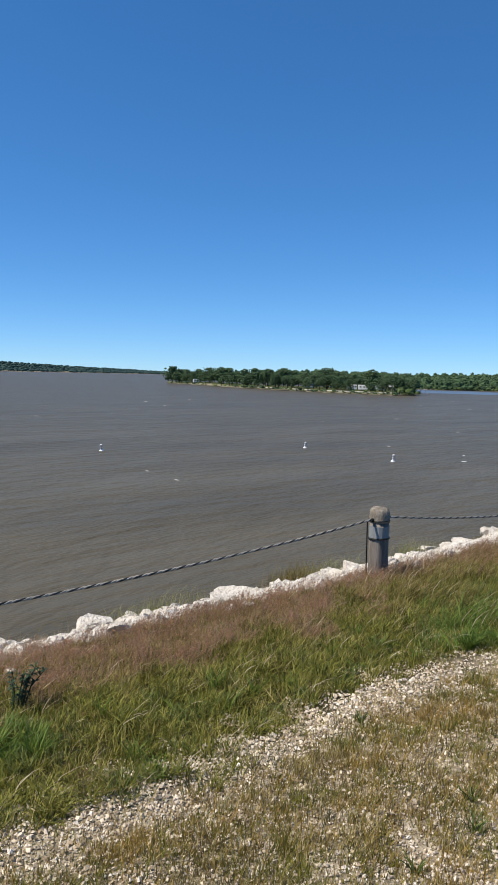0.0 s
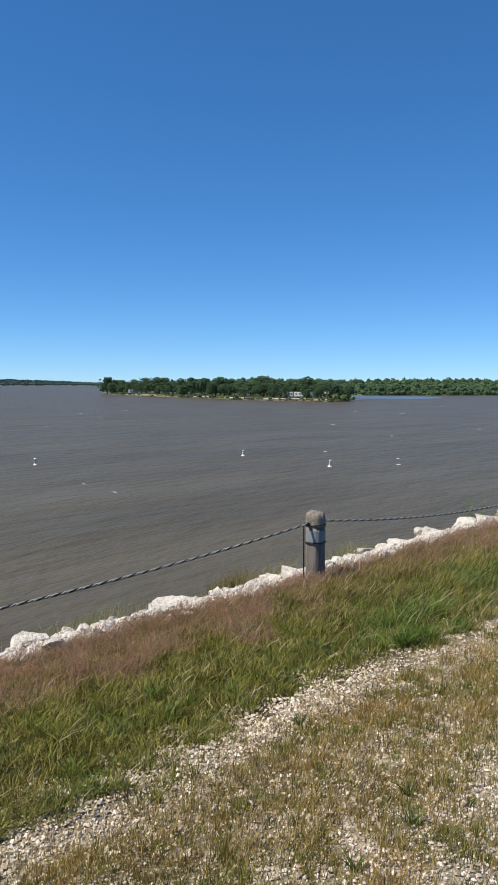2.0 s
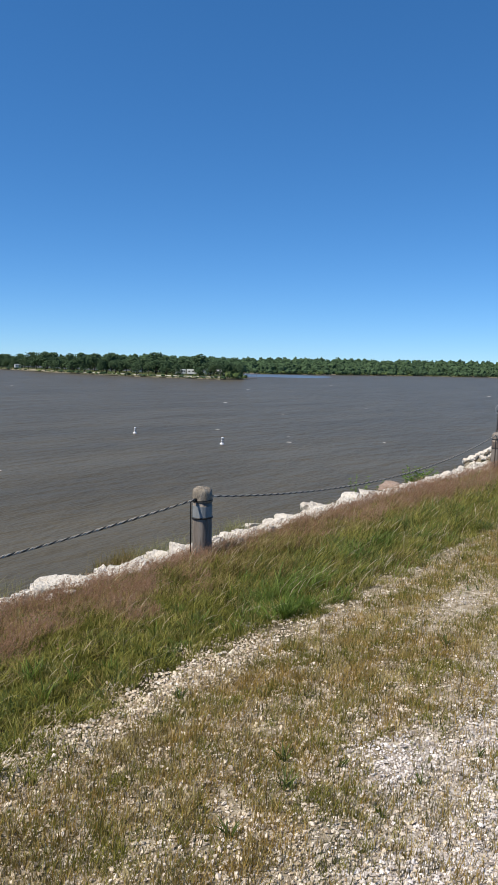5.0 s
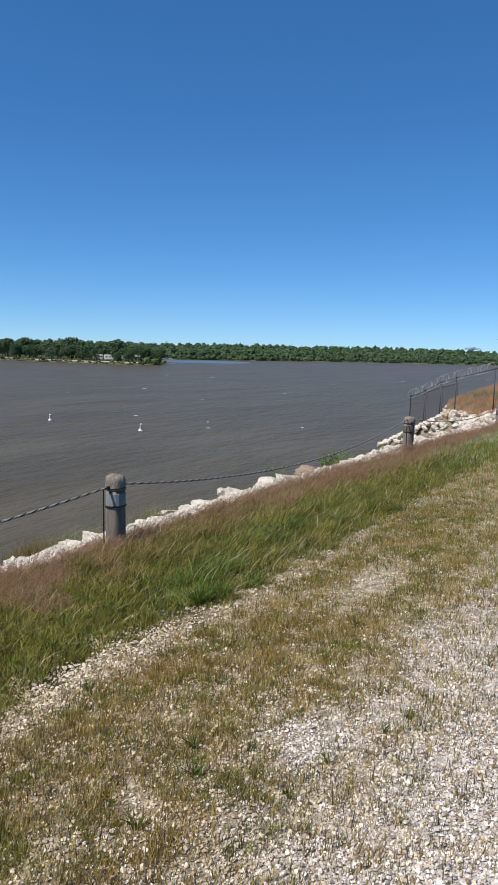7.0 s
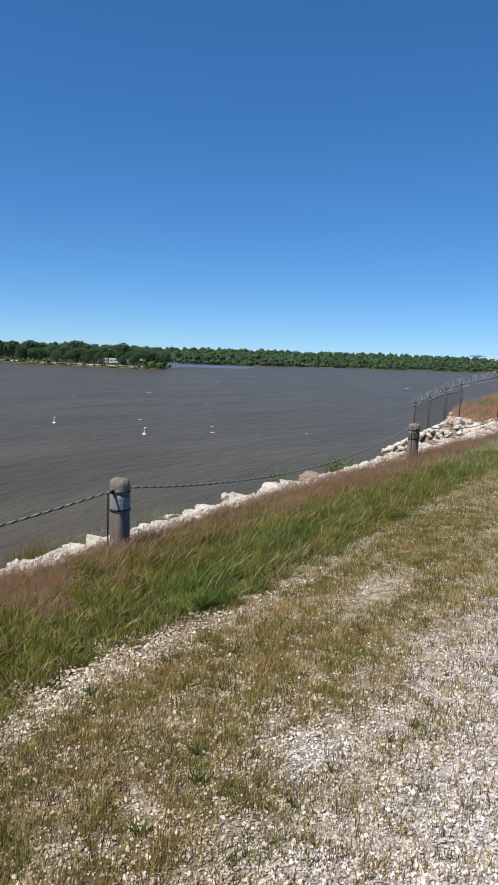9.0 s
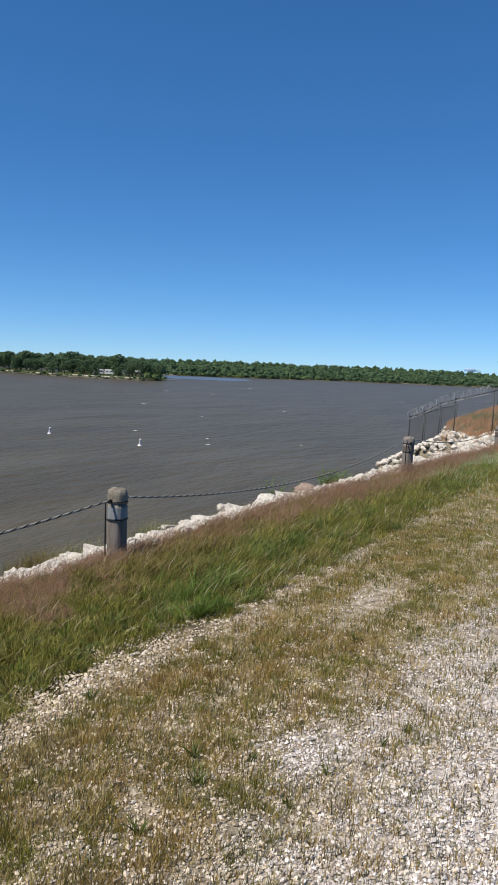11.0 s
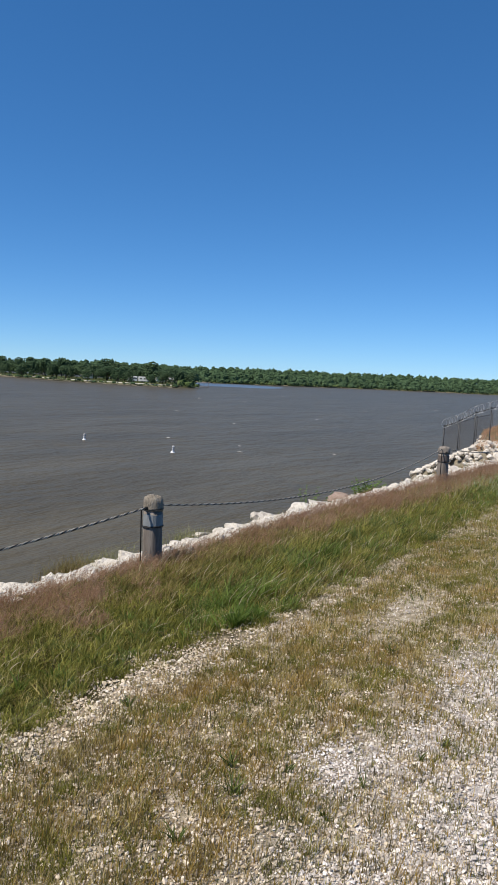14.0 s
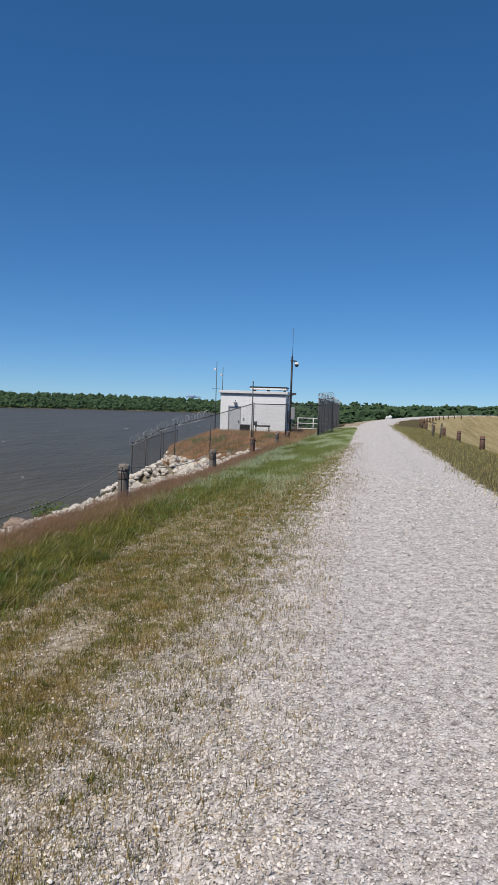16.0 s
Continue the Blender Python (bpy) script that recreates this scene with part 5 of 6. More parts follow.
def cooler(x, y, z):
    c = tagged(new("outdoor_unit"), "dark box-shaped cooling unit on the ground by the wall", "machine")
    c.location = (x, y, z)
    part("housing", box(bmesh.new(), 0, 0.75, 0, 0.35, 0.05, 0.68, 0.02), M["dark"], c)
    part("top_cover", box(bmesh.new(), -0.01, 0.76, -0.01, 0.36, 0.68, 0.70), M["fence"], c)
    for i in range(7):
        part("louvre", box(bmesh.new(), 0.06, 0.69, -0.012, -0.002, 0.12 + i * 0.075, 0.15 + i * 0.075), M["strap"], c)
    for fx in (0.05, 0.62):
        part("foot", box(bmesh.new(), fx, fx + 0.08, 0.02, 0.33, -0.1, 0.05), M["fence"], c)


cooler(-9.35, 54.3, -0.58)


def pipe_stand(x, y, z):
    p = tagged(new("valve_stand"), "grey pipe stand with a valve beside the building wall", "pipework")
    p.location = (x, y, z)
    for a in (0.05, 1.05):
        part("leg", tube(bmesh.new(), [(a, 0, -0.1), (a, 0, 0.62)], 0.045, 8), M["fence"], p)
    part("pipe", tube(bmesh.new(), [(-0.02, 0, 0.62), (1.12, 0, 0.62)], 0.06, 8), M["fence"], p)
    valve = part("valve", box(bmesh.new(), -0.12, 0.12, -0.12, 0.12, 0.66, 0.9, 0.03), M["fence"], p)
    part("handwheel", tube(bmesh.new(), [(0.14 * math.cos(a), 0.14 * math.sin(a), 0.95) for a in np.linspace(0, 6.2832, 13)], 0.018, 5, False), M["dark"], valve)


pipe_stand(-8.1, 54.0, -0.55)


def camera_mast(x, y):
    z = float(land_z(x, y))
    m = tagged(new("camera_mast"), "tall black steel mast with a white dome and whip antenna", "mast")
    m.location = (x, y, z)
    part("pole", tube(bmesh.new(), [(0, 0, -0.3), (0, 0, 5.95)], [0.085, 0.07], 10), M["mast"], m)
    part("base_plate", box(bmesh.new(), -0.16, 0.16, -0.16, 0.16, -0.02, 0.03, 0.005), M["mast"], m)
    part("whip_antenna", tube(bmesh.new(), [(0.02, 0, 5.9), (0.02, 0, 8.1)], [0.022, 0.012], 6), M["fence"], m)
    arm = part("arm", tube(bmesh.new(), [(-0.12, 0, 5.62), (0.1, 0, 5.62), (0.30, -0.02, 5.6), (0.34, -0.02, 5.5)], 0.05, 8), M["mast"], m)
    bm = bmesh.new()
    lathe(bm, [(0.05, 0.0), (0.13, -0.02), (0.17, -0.10), (0.17, -0.2)], 16, (0.36, -0.02, 5.52))
    dome = part("dome_housing", bm, M["trim_white"], m, "white dome housing")
    bm = bmesh.new()
    lathe(bm, [(0.15, -0.2), (0.14, -0.27), (0.09, -0.34), (0.02, -0.36)], 16, (0.36, -0.02, 5.52))
    part("dome_glass", bm, M["glass"], dome)
    part("junction_box", box(bmesh.new(), 0.06, 0.34, -0.12, 0.12, 1.2, 2.1, 0.01), M["trim_grey"], m)
    part("side_lamp", box(bmesh.new(), 0.05, 0.4, -0.06, 0.06, 3.05, 3.2, 0.01), M["fence"], m)
    return m


camera_mast(-5.5, 54.4)


def antenna(x, y, h, arms):
    z = float(land_z(x, y))
    a = tagged(new("antenna_mast"), "thin grey antenna mast with short cross arms", "antenna", "antennas behind the building")
    a.location = (x, y, z)
    part("pole", tube(bmesh.new(), [(0, 0, -0.3), (0, 0, h)], [0.05, 0.02], 8), M["fence"], a)
    for z1, l in arms:
        part("cross_arm", tube(bmesh.new(), [(-l, 0, z1), (l, 0, z1)], 0.018, 6), M["fence"], a)
    part("instrument", box(bmesh.new(), -0.22, -0.05, -0.08, 0.08, h - 0.75, h - 0.6, 0.02), M["trim_white"], a)


antenna(-12.5, 60.0, 6.3, ((3.95, 0.34), (2.5, 0.3)))
antenna(-11.95, 60.0, 5.6, ((3.2, 0.2),))


# ---- the chain-link enclosure ----
def chain_link(bm, p, q, height, step=0.085, thick=0.004):
    """Crossing wires between two posts, whose feet are p and q."""
    p, q = Vector(p), Vector(q)
    L = math.hypot(q.x - p.x, q.y - p.y)
    along = Vector(((q.x - p.x) / L, (q.y - p.y) / L, 0))
    side = Vector((-along.y, along.x, 0)) * thick

    def at(u, v):
        return p + along * u + Vector((0, 0, (q.z - p.z) * u / L + v))
    n = int((L + height) / step)
    for sgn in (1, -1):
        for i in range(n + 1):
            c = i * step - (height if sgn > 0 else 0)
            u0, v0 = (c, 0.0) if sgn > 0 else (c, 0.0)
            pts = []
            for u, v in ((c, 0.0), (c + sgn * height, height)):
                pts.append((u, v))
            (ua, va), (ub, vb) = pts
            if ua > ub:
                (ua, va), (ub, vb) = (ub, vb), (ua, va)
            if ub <= 0 or ua >= L:
                continue
            k = (vb - va) / (ub - ua)
            if ua < 0:
                va, ua = va - k * ua, 0
            if ub > L:
                vb, ub = vb - k * (ub - L), L
            a, b = at(ua, va), at(ub, vb)
            w = Vector((0, 0, thick))
            v = [bm.verts.new(o) for o in (a - w, a + side, a + w, b - w, b + side, b + w)]
            bm.faces.new((v[0], v[1], v[4], v[3]))
            bm.faces.new((v[1], v[2], v[5], v[4]))
            bm.faces.new((v[2], v[0], v[3], v[5]))
    return bm


def razor_coil(bm, p, q, radius, pitch):
    """Loops of wire that lean to and fro along the fence top."""
    p, q = Vector(p), Vector(q)
    d = (q - p).normalized()
    a = d.cross(Vector((0, 0, 1))).normalized()
    pts = []
    for k in range(max(1, int((q - p).length / pitch))):
        lean = radians(55 if k % 2 else -50)
        side = a * math.cos(lean) + d * math.sin(lean)
        c = p + d * (pitch * (k + 0.5))
        pts += [c + radius * (side * math.cos(t) + Vector((0, 0, 1)) * math.sin(t)) for t in np.linspace(-math.pi / 2, 1.5 * math.pi, 15)]
    return tube(bm, pts, 0.013, 3, False)


def fence_line(name, label, spots, height=2.2, coil=(), tall=(), drop=None, pitch=0.22):
    """A run of chain-link fence over posts at (x, y); coil: the spans that carry razor wire."""
    f = tagged(new(name), label, "fence")
    feet = [Vector((x, y, float(land_z(x, y)) if drop is None else drop[i])) for i, (x, y) in enumerate(spots)]
    f.location = feet[0]
    o = feet[0]
    for i, p in enumerate(feet):
        h = height + (1.35 if i in tall else 0.04)
        post = part("fence_post", tube(bmesh.new(), [p - o - Vector((0, 0, 0.4 + max(0.0, p.z - max(-7.0, float(land_z(p.x, p.y)))))), p - o + Vector((0, 0, h))], 0.034, 8), M["fence"], f)
        part("post_cap", lathe(bmesh.new(), [(0.05, 0), (0.05, 0.02), (0.02, 0.05)], 8, (p - o + Vector((0, 0, h)))[:]), M["fence"], post)
    for i, (p, q) in enumerate(zip(feet, feet[1:])):
        up = Vector((0, 0, height))
        part("top_rail", tube(bmesh.new(), [p - o + up, q - o + up], 0.026, 6), M["fence"], f)
        part("chain_link", chain_link(bmesh.new(), p - o, q - o, height), M["mesh"], f)
        if i in coil:
            part("razor_coil", razor_coil(bmesh.new(), p - o + up + Vector((0, 0, 0.16)), q - o + up + Vector((0, 0, 0.16)), 0.27, pitch), M["coil"], f, "loops of bright razor wire")
    return f


front = [(-14.5, 44), (-13.58, 44), (-12.59, 44), (-11.67, 44), (-9.4, 44), (-6.78, 44)]
fence_line("chain_link_fence", "chain-link fence with razor wire running down to the lake", front, 2.2, (0, 1, 2, 3), (5,), (-3.27, -2.87, -2.29, -1.97, -1.35, -0.5), 0.2)
fence_line("chain_link_fence", "plain chain-link fence beyond the stones", [(-14.5, 44.1), (-15.0, 49), (-15.3, 54), (-15.5, 59)], 2.2, (), (), (-3.27, -3.2, -3.0, -2.9))
fence_line("chain_link_fence", "plain chain-link fence in front of the building", [(-6.7, 44.05), (-4.9, 46), (-2.95, 47.95)], 2.2, drop=(-0.5, -0.48, -0.46))
fence_line("chain_link_fence", "tall chain-link fence with razor wire beside the road", [(-2.9, 48), (-2.9, 51), (-2.9, 54), (-2.8, 58), (-2.8, 63), (-2.85, 69), (-2.85, 76), (-2.9, 84)], 2.45, (0, 1, 2, 3, 4, 5, 6), pitch=1.1)
fence_line("chain_link_fence", "open chain-link gate leaf beside the road", [(-2.95, 48.2), (-2.1, 50.0)], 2.45, (0,))


def tube_gate(x0, x1, y):
    z = float(land_z((x0 + x1) / 2, y))
    g = tagged(new("tube_gate"), "low pale tube gate behind the fence", "gate")
    g.location = (x0, y, z)
    for h in (0.25, 0.7, 1.15):
        part("rail", tube(bmesh.new(), [(0, 0, h), (x1 - x0, 0, h)], 0.04, 8), M["trim_white"], g)
    for x in (0.0, (x1 - x0) / 2, x1 - x0):
        part("upright", tube(bmesh.new(), [(x, 0, -0.2), (x, 0, 1.2)], 0.045, 8), M["trim_white"], g)


tube_gate(-5.6, -2.95, 62)


# ---- on the lake ----
def buoy(x, y, lean, turn):
    b = tagged(new("marker_buoy"), "white plastic marker buoy leaning on the waves", "buoy", "marker buoys")
    b.matrix_world = pose(x, y, WATER, lean, 0, turn) @ Matrix.Scale(0.68, 4)
    part("body", lathe(bmesh.new(), [(0.2, -0.4), (0.2, 0.1), (0.18, 0.2), (0.17, 0.92), (0.19, 0.94), (0.19, 1.0), (0.08, 1.03)], 16), M["buoy"], b)
    part("float_collar", lathe(bmesh.new(), [(0.2, -0.12), (0.32, -0.06), (0.34, 0.05), (0.30, 0.14), (0.16, 0.18)], 18), M["buoy"], b)
    part("waterline_ring", lathe(bmesh.new(), [(0.30, -0.14), (0.35, -0.10), (0.352, 0.0), (0.3, 0.01)], 18), M["dark"], b)
    for z in (0.42, 0.72):
        part("band", lathe(bmesh.new(), [(0.170, z), (0.184, z + 0.005), (0.184, z + 0.085), (0.170, z + 0.09)], 16), M["buoy_band"], b)


buoy(-65.2, 33.6, 14, 40)
buoy(-57.8, 54.85, 4, 120)
buoy(-44.5, 53.9, 8, 75)


def whitecaps():
    r = np.random.default_rng(12)
    V, F, total = [], [], 0
    for _ in range(30):
        az, d = math.radians(r.uniform(8, 72)), 48 * math.exp(r.uniform(0, 1.9))
        cx, cy = -math.sin(az) * d, math.cos(az) * d
        L, W = r.uniform(0.10, 0.30) * (0.5 + d / 120), r.uniform(0.012, 0.04) * (0.4 + d / 120)
        t = radians(28 + r.normal(0, 12))
        k = 9
        for i in range(k):
            u = (i / (k - 1) - 0.5) * 2
            w = W * (1 - u * u) ** 0.7 * r.uniform(0.1, 1.7) + 0.004
            for sgn, z in ((-1, 0.02), (0.2, 0.03 + 0.03 * (1 - u * u)), (1, 0.02)):
                px, py = u * L, sgn * w + W * 1.6 * math.sin(2.3 * u + cx) * u
                V.append((cx + px * math.cos(t) - py * math.sin(t), cy + px * math.sin(t) + py * math.cos(t), WATER + z))
        for i in range(k - 1):
            for j in range(2):
                a = total + i * 3 + j
                F.append((a, a + 1, a + 4, a + 3))
        total += k * 3
    ob = arrays("whitecaps", V, F, [M["foam"]])
    tagged(ob, "small white foam crests scattered over the lake", "foam", kind="stuff")


whitecaps()


# ---- far shores ----
def clump_arrays(seed):
    """A small ragged tuft of foliage with eight faces."""
    r = random.Random(seed)
    v = np.array([(1, 0, 0.1), (0, 1, -0.1), (-1, 0, 0.1), (0, -1, -0.1), (0.1, 0, 1), (0, 0.1, -0.9)]) * np.array([[r.uniform(0.6, 1.5)] for _ in range(6)])
    m = np.array(Euler((r.uniform(0, 3), r.uniform(0, 3), r.uniform(0, 3))).to_matrix())
    return v @ m.T, np.array([(0, 1, 4), (1, 2, 4), (2, 3, 4), (3, 0, 4), (1, 0, 5), (2, 1, 5), (3, 2, 5), (0, 3, 5)])


CLUMPS = [clump_arrays(i) for i in range(12)]


def crown_shape(seed):
    """An uneven domed crown, flat below, with bulges and hollows."""
    bm = bmesh.new()
    bmesh.ops.create_icosphere(bm, subdivisions=1, radius=0.75)
    off = Vector((seed * 5.3, seed * 2.1, seed))
    for v in bm.verts:
        v.co *= 1 + 0.34 * noise.noise(v.co * 1.7 + off) + 0.3 * noise.noise(v.co * 3.6 + off)
        v.co.z = max(v.co.z, -0.55)
    out = np.array([v.co[:] for v in bm.verts]), np.array([[v.index for v in f.verts] for f in bm.faces])
    bm.free()
    return out


CROWNS = [crown_shape(i) for i in range(10)]


def woods(name, label, spots, material, seed, clumps=6, flat=True):
    """An uneven crown with loose clumps about it for each tree at (x, y, z, height, width)."""
    r = np.random.default_rng(seed)
    V, F, total = [], [], 0
    for x, y, z, h, w in spots:
        turn = r.uniform(0, 6.283)
        c, s = math.cos(turn), math.sin(turn)
        bv, bf = CROWNS[r.integers(10)]
        V.append(np.stack([bv[:, 0] * c - bv[:, 1] * s, bv[:, 0] * s + bv[:, 1] * c, bv[:, 2]], -1) * np.array([w * 0.5, w * 0.5, h * 0.5]) + np.array([x, y, z + h * 0.48]))
        F.append(bf + total)
        total += len(bv)
        for _ in range(clumps):
            t, a = r.uniform(0.25, 1.0), r.uniform(0, 6.283)
            rad = w * 0.5 * math.sqrt(max(0.04, 1 - t ** 2.2)) * r.uniform(0.75, 1.1)
            k = r.uniform(0.075, 0.135) * w
            bv, bf = CLUMPS[r.integers(12)]
            V.append(bv * np.array([k, k, k * 0.8]) + np.array([x + math.cos(a) * rad, y + math.sin(a) * rad, z + t * h * 0.95 - k * 0.7]))
            F.append(bf + total)
            total += len(bv)
    return tagged(arrays(name, np.concatenate(V), np.concatenate(F), [material], flat=flat), label, "woods", kind="stuff")


def at_az(az, d):
    return -math.sin(radians(az)) * d, math.cos(radians(az)) * d


def far_woods():
    r = random.Random(3)
    spots = []
    for az in np.arange(-1, 58.5, 0.26):
        d0 = float(np.interp(az, SHORE_AZ, SHORE_D))
        for row in range(7):
            a = az + r.uniform(-0.3, 0.3)
            d = d0 + 3 + row * (9 + row * 4) + r.uniform(-5, 5)
            if az < 3 and d < 165:
                d += 90
            x, y = at_az(a, d)
            if abs(x - float(road_x(min(y, 300)))) < 34 and y < 300:
                continue
            z = float(land_z(x, y))
            h = r.uniform(7.0, 9.6) * (0.5 if row == 0 else 0.8 if row == 1 else 1) * (0.5 if az < 8 and d < 300 else 1)
            if r.random() < 0.06:
                h *= 1.14
            spots.append((x, y, max(z, WATER), h, min(h, 8.5) * r.uniform(0.85, 1.25) * (1.3 if row == 0 else 1)))
    for az in np.arange(-18, 3.5, 0.35):
        for row in range(5):
            a, d = az + r.uniform(-0.2, 0.2), 300 + row * 16 + r.uniform(-6, 6)
            x, y = at_az(a, d)
            z = float(land_z(x, y))
            if abs(x - float(road_x(min(y, 300)))) < 12 and y < 300:
                continue
            h = min(max(float(np.interp(az, [-7, -4, 2], [4.6, 4.2, 2.5])) + r.uniform(-0.4, 0.6) - z, 3.0), 14)
            spots.append((x, y, z, h, max(h, 6.5) * r.uniform(0.9, 1.3)))
    woods("far_woods", "unbroken dark green woods along the far shore", spots, M["woods"], 5, 15)
    spots = []
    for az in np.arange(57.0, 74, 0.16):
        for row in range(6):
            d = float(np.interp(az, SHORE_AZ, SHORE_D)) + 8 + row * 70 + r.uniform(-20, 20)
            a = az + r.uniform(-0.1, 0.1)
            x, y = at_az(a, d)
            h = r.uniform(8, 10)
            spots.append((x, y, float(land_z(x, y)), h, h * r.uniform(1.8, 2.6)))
    woods("hill_woods", "wooded hills across the widest part of the lake, haze put in their colour", spots, M["hazed_hill"], 6, 2, False)


far_woods()


def tree(seed, height):
    """A broad tree: tapered trunk with limbs, and a crown of many rough clumps with gaps."""
    r = random.Random(seed)
    t = tagged(new("tree"), "broad green tree on the low point across the water", "tree", "trees on the point")
    bm = bmesh.new()
    top = Vector((r.uniform(-0.3, 0.3), r.uniform(-0.3, 0.3), height * 0.62))
    tube(bm, [(0, 0, -0.4), (0.05, 0, height * 0.2), top], [height * 0.035, height * 0.026, height * 0.01], 7)
    limbs = []
    for i in range(6):
        a = i * 1.05 + r.uniform(-0.3, 0.3)
        b = Vector((0.05, 0, height * r.uniform(0.2, 0.45)))
        e = Vector((math.cos(a) * height * r.uniform(0.2, 0.36), math.sin(a) * height * r.uniform(0.2, 0.36), height * r.uniform(0.32, 0.72)))
        tube(bm, [b, b.lerp(e, 0.5) + Vector((0, 0, height * 0.03)), e], [height * 0.014, height * 0.009, height * 0.004], 5)
        limbs.append(e)
    part("trunk", bm, M["trunk"], t)
    V, F, total = [], [], 0
    width = height * r.uniform(0.8, 1.05)
    g = np.random.default_rng(seed)
    for c in range(380):
        e = limbs[c % 6] if c % 5 < 3 else Vector((0, 0, height * 0.7))
        k = r.uniform(0.035, 0.075) * width
        p = e + Vector((r.gauss(0, 0.13) * width, r.gauss(0, 0.13) * width, r.gauss(0.0, 0.13) * height))
        p.z = min(max(p.z, height * 0.13), height - k)
        bv, bf = CLUMPS[c % 12]
        V.append(bv * np.array([k, k, k * 0.8]) * g.uniform(0.8, 1.2, (len(bv), 1)) + np.array(p[:]))
        F.append(bf + total)
        total += len(bv)
    arrays("crown", np.concatenate(V), np.concatenate(F), [M["crown"]], flat=True, parent=t)
    return t


def point_trees():
    r = random.Random(8)
    kinds = [tree(20 + i, 9.0 + 0.5 * i) for i in range(6)]
    used = set()
    n = 0
    for row, (gap, back) in enumerate(((1, 13), (1, 26), (1, 40), (1, 56), (1, 74))):
        az = 38.3 + 0.4 * row
        while az < 57.2:
            d0 = float(np.interp(az, POINT_AZ, POINT_D))
            d = d0 + back + r.uniform(-7, 7)
            x, y = at_az(az, d)
            k = n % 6
            src = kinds[k]
            ob = src if k not in used else copy_thing(src, Matrix())
            used.add(k)
            s = r.uniform(0.62, 1.0) * (0.8 if row == 0 else 1.0) * (1.0 + 0.12 * (d0 - 340) / 200)
            ob.matrix_world = Matrix.LocRotScale((x, y, float(land_z(x, y))), Euler((0, 0, r.uniform(0, 6.28))), (s, s, s * r.uniform(0.9, 1.1)))
            n += 1
            az += r.uniform(0.55, 1.25) * 370 / d0 * (1.35 if row == 0 else 1)
    spots = []
    for az in np.arange(38.0, 57.4, 0.3):
        d0 = float(np.interp(az, POINT_AZ, POINT_D))
        x, y = at_az(az, d0 + 95 + r.uniform(-10, 10))
        h = r.uniform(7, 10)
        spots.append((x, y, float(land_z(x, y)), h, h * 0.9))
        if r.random() < 0.45:
            x, y = at_az(az, d0 + r.uniform(1, 5))
            h = r.uniform(0.8, 2.2)
            spots.append((x, y, float(land_z(x, y)), h, h * 1.6))
    woods("point_thicket", "thicket and shore bushes on the low point", spots, M["crown"], 9, 14)
    spots = []
    for az in np.arange(37.7, 39.2, 0.12):
        x, y = at_az(az, 345 + r.uniform(-3, 8))
        h = r.uniform(2.0, 4.2)
        spots.append((x, y, max(float(land_z(x, y)), WATER), h, h))
    for az in np.arange(39, 57, 0.35):
        if r.random() < 0.5:
            x, y = at_az(az, float(np.interp(az, POINT_AZ, POINT_D)) + r.uniform(3, 8))
            h = r.uniform(0.7, 1.7)
            spots.append((x, y, float(land_z(x, y)), h, h * 1.7))
    woods("shore_bushes", "yellow-green bushes along the edge of the low point", spots, M["shore_bush"], 10, 14)
    spots = []
    for az in np.arange(24.5, 37, 0.3):
        x, y = at_az(az, float(np.interp(az, SHORE_AZ, SHORE_D)) + r.uniform(0, 3))
        h = r.uniform(2.0, 3.6)
        spots.append((x, y, max(float(land_z(x, y)), WATER), h, h * 1.6))
    woods("cove_bushes", "pale green bushes along the far side of the cove", spots, M["shore_bush"], 11, 12)


point_trees()


def camper(az, back, length, turn):
    d = float(np.interp(az, POINT_AZ, POINT_D)) + back
    x, y = at_az(az, d)
    z = float(land_z(x, y))
    c = tagged(new("camper_trailer"), "white camper trailer parked under the trees", "camper", "campers on the point")
    c.matrix_world = pose(x, y, z, 0, 0, az + turn)
    part("body", box(bmesh.new(), -length / 2, length / 2, -1.2, 1.2, 0.5, 2.9, 0.2), M["camper"], c)
    for sx in (-0.5, 0.6):
        part("wheel", tube(bmesh.new(), [(sx, -1.22, 0.35), (sx, -1.0, 0.35)], 0.35, 12), M["dark"], c)
    for sx in (-length / 3, 0.2, length / 3 - 0.3):
        part("window", box(bmesh.new(), sx, sx + 0.9, -1.23, -1.19, 1.6, 2.2, 0.02), M["glass"], c)
    part("hitch", tube(bmesh.new(), [(length / 2, 0, 0.55), (length / 2 + 1.1, 0, 0.5)], 0.06, 6), M["strap"], c)


for az, back, length, turn in ((42.9, 20, 5.0, 8), (42.0, 22, 5.0, -6), (40.7, 24, 4.5, 20), (46.3, 24, 5.0, 4), (55.3, 22, 4.0, 10)):
    camper(az, back, length, turn)


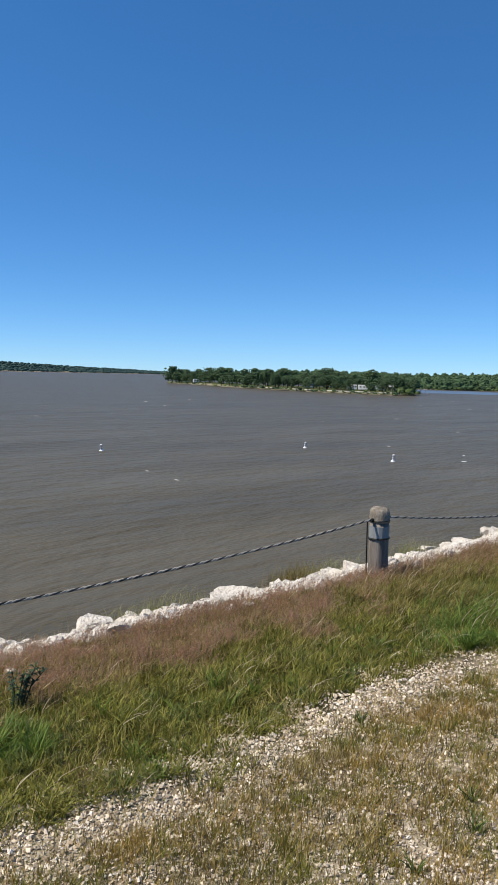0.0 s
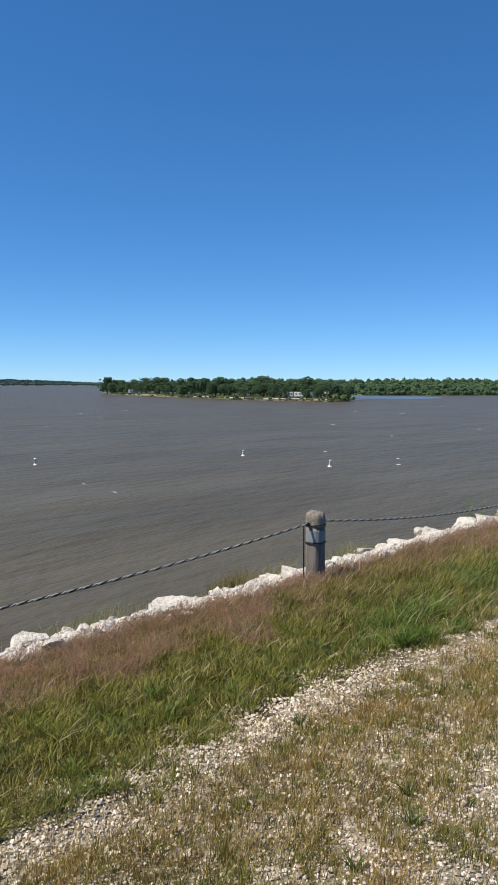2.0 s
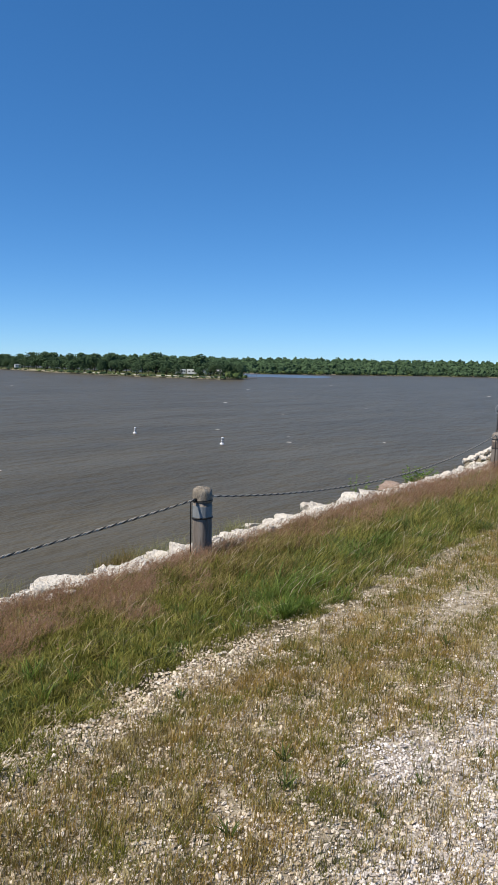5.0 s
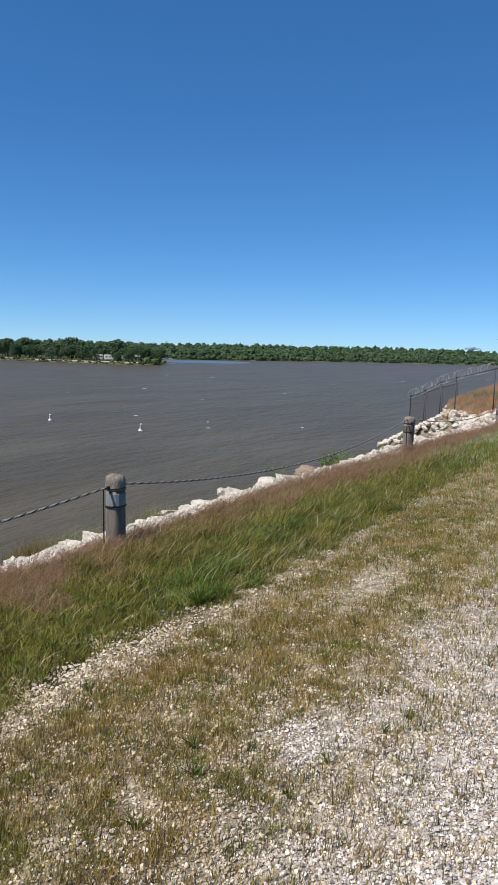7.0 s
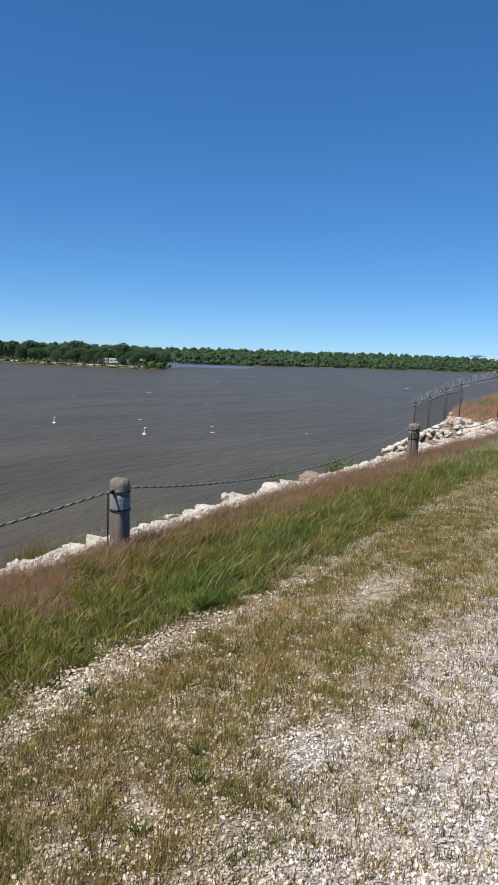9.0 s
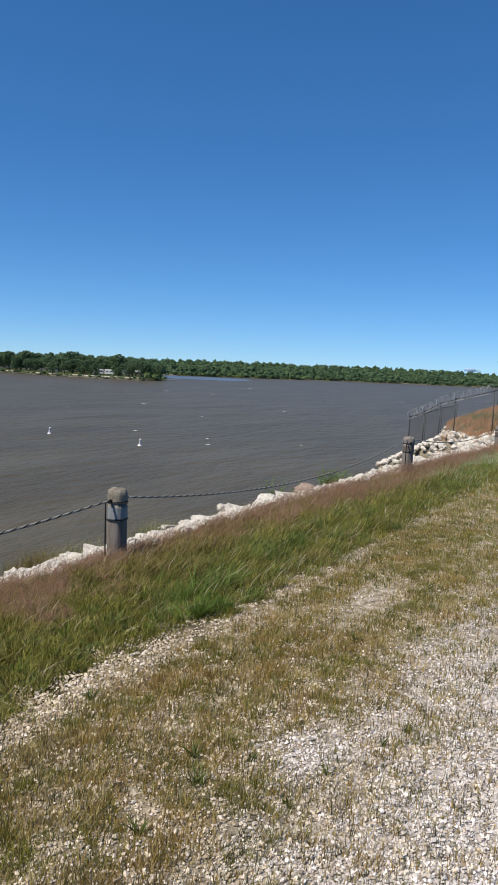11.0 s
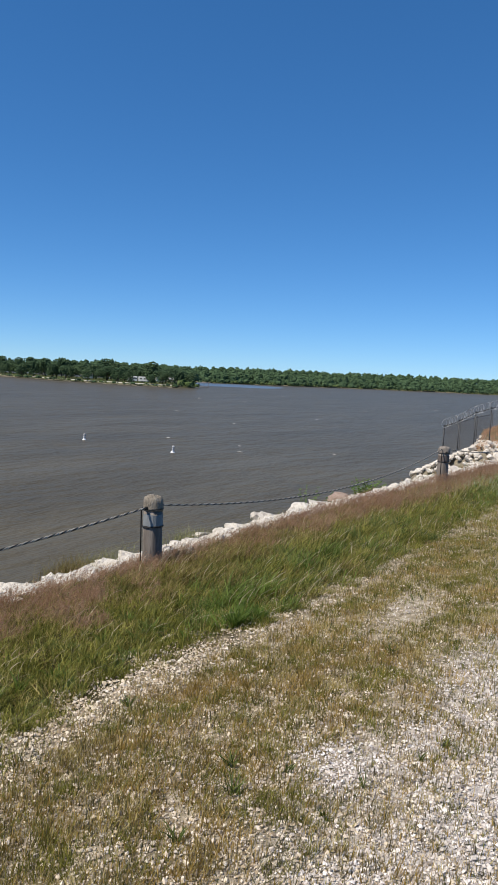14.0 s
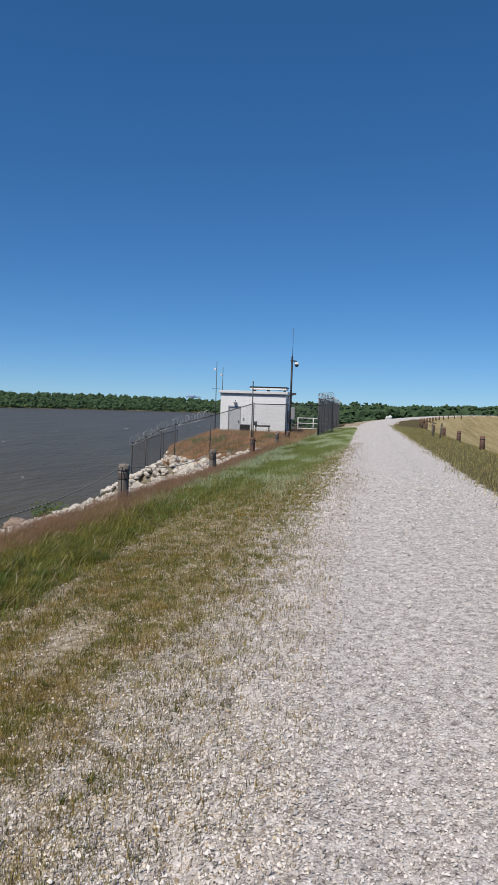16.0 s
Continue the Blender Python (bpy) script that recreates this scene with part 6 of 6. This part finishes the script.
def shelter(az, back):
    d = float(np.interp(az, POINT_AZ, POINT_D)) + back
    x, y = at_az(az, d)
    s = tagged(new("picnic_shelter"), "open picnic shelter with a pale roof on the point", "shelter")
    s.matrix_world = pose(x, y, float(land_z(x, y)), 0, 0, az)
    for px in (-3, 3):
        for py in (-2, 2):
            part("column", box(bmesh.new(), px - 0.1, px + 0.1, py - 0.1, py + 0.1, -0.3, 2.5), M["wood"], s)
    bm = bmesh.new()
    v = [bm.verts.new(p) for p in ((-3.8, -2.8, 2.45), (3.8, -2.8, 2.45), (3.8, 0, 3.7), (-3.8, 0, 3.7), (3.8, 2.8, 2.45), (-3.8, 2.8, 2.45), (-3.8, 0, 3.5), (3.8, 0, 3.5))]
    for f in ((0, 1, 2, 3), (3, 2, 4, 5), (0, 3, 5, 6), (1, 7, 4, 2), (0, 6, 7, 1), (6, 5, 4, 7)):
        bm.faces.new([v[i] for i in f])
    part("roof", bm, M["shelter_roof"], s)


shelter(40.2, 26)


def dock(az, d):
    x, y = at_az(az, d)
    k = tagged(new("boat_dock"), "grey floating boat dock beside the low point", "dock")
    k.matrix_world = pose(x, y, WATER, 0, 0, az)
    part("deck", box(bmesh.new(), -4, 4, -1.5, 1.5, 0.2, 0.5, 0.02), M["shelter_roof"], k)
    part("roof", box(bmesh.new(), -3.6, 3.6, -1.5, 1.5, 2.3, 2.5, 0.03), M["shelter_roof"], k)
    for px in (-3.5, -1.2, 1.2, 3.5):
        part("pile", tube(bmesh.new(), [(px, -1.3, -1.0), (px, -1.3, 2.3)], 0.08, 6), M["wood"], k)


dock(37.4, 375)


def shore_strip():
    """The pale worn edge of the point, along the water."""
    V, F = [], []
    azs = np.arange(38.0, 57.3, 0.15)
    for i, az in enumerate(azs):
        d = float(np.interp(az, POINT_AZ, POINT_D))
        w = 2.5 + 3.5 * float(patches(np.array(az), np.array(0.0), 2.2, 71))
        for back in (2.0, 2.0 + w):
            x, y = at_az(az, d + back)
            V.append((x, y, float(land_z(x, y)) + 0.12))
    for i in range(len(azs) - 1):
        F.append((2 * i, 2 * i + 1, 2 * i + 3, 2 * i + 2))
    tagged(arrays("shore_strip", V, F, [M["tan"]]), "pale worn shoreline of the low point", "shore", kind="structure")


shore_strip()


def camp_drive():
    """The pale drive of the camp under the trees of the point."""
    V, F = [], []
    azs = np.arange(38.9, 51.5, 0.15)
    for az in azs:
        d = float(np.interp(az, POINT_AZ, POINT_D))
        for back in (9.0, 12.0 + 1.5 * float(patches(np.array(az), np.array(3.0), 3.0, 72))):
            x, y = at_az(az, d + back)
            V.append((x, y, float(land_z(x, y)) + 0.14))
    for i in range(len(azs) - 1):
        F.append((2 * i, 2 * i + 1, 2 * i + 3, 2 * i + 2))
    tagged(arrays("camp_drive", V, F, [M["camp_gravel"]]), "pale gravel drive under the trees of the point", "drive", kind="structure")


camp_drive()


def cloud(az, d, z, width, seed):
    """A low, ragged heap of thin white cloud."""
    r = random.Random(seed)
    bm = bmesh.new()
    for _ in range(26):
        u = r.gauss(0, 0.36)
        size = width * 0.11 * (1.2 - min(1.0, abs(u))) * r.uniform(0.7, 1.3)
        bmesh.ops.create_icosphere(bm, subdivisions=2, radius=size, matrix=Matrix.LocRotScale((u * width, r.gauss(0, 0.1) * width, r.uniform(0, 0.16) * width * (1 - min(1.0, abs(u)))), None, (1.3, 1, 0.75)))
    for v in bm.verts:
        v.co += v.co.normalized() * width * 0.012 * noise.noise(v.co * (30 / width))
    for f in bm.faces:
        f.smooth = True
    ob = part("cloud", bm, M["cloud"])
    x, y = at_az(az, d)
    ob.matrix_world = pose(x, y, z, 0, 0, az)
    return tagged(ob, "small white cloud low over the far woods", "cloud", kind="structure")


cloud(13.9, 4300, 38, 75, 1)




def tank(az, d):
    x, y = at_az(az, d)
    z = float(land_z(x, y))
    t = tagged(new("storage_tank"), "white rounded storage tank beyond the bend of the road", "tank")
    t.matrix_world = pose(x, y, z, 0, 0, az) @ Matrix.Scale(0.6, 4)
    for i, (cx, rad) in enumerate(((-0.6, 0.55), (0.45, 0.75))):
        bm = bmesh.new()
        lathe(bm, [(rad, -0.5), (rad, rad * 1.0)] + [(rad * math.cos(a), rad + rad * 0.8 * math.sin(a)) for a in np.linspace(0.2, 1.5, 7)], 18, (cx, 0, 0))
        shell = part("shell", bm, M["camper"], t)
        part("hatch", lathe(bmesh.new(), [(0.2, 0), (0.2, 0.12), (0.05, 0.16)], 10, (cx, 0, rad * 1.78)), M["fence"], shell)


tank(-1.85, 152)


def far_beaches():
    for a0, a1 in ((21.6, 23.4), (12.6, 14.0), (29.4, 30.2)):
        V, F = [], []
        azs = np.linspace(a0, a1, 9)
        for az in azs:
            d = float(np.interp(az, SHORE_AZ, SHORE_D))
            for back in (-2.0, 3.0):
                x, y = at_az(az, d + back)
                V.append((x, y, WATER + 0.25 + 0.06 * back))
        for i in range(len(azs) - 1):
            F.append((2 * i, 2 * i + 1, 2 * i + 3, 2 * i + 2))
        tagged(arrays("beach", V, F, [M["tan"]]), "pale stony beach under the far woods", "shore", kind="structure")


far_beaches()


def calm_cove():
    """Sheltered, smoother water behind the tip of the low point; the sky's reflection is in its colour."""
    cx, cy = at_az(35.0, 470)
    V, n = [(cx, cy, WATER + 0.02)], 40
    for i in range(n):
        a = 2 * math.pi * i / n
        u, v = 34 * math.cos(a), 55 * math.sin(a) * (1 + 0.1 * math.sin(5 * a))
        c, s = math.cos(radians(35)), math.sin(radians(35))
        V.append((cx + u * c - v * s, cy + u * s + v * c, WATER + 0.02))
    F = [(0, 1 + i, 1 + (i + 1) % n) for i in range(n)]
    tagged(arrays("calm_water", V, F, [M["calm"]]), "smoother sheltered water in the cove", "water", kind="structure")


calm_cove()
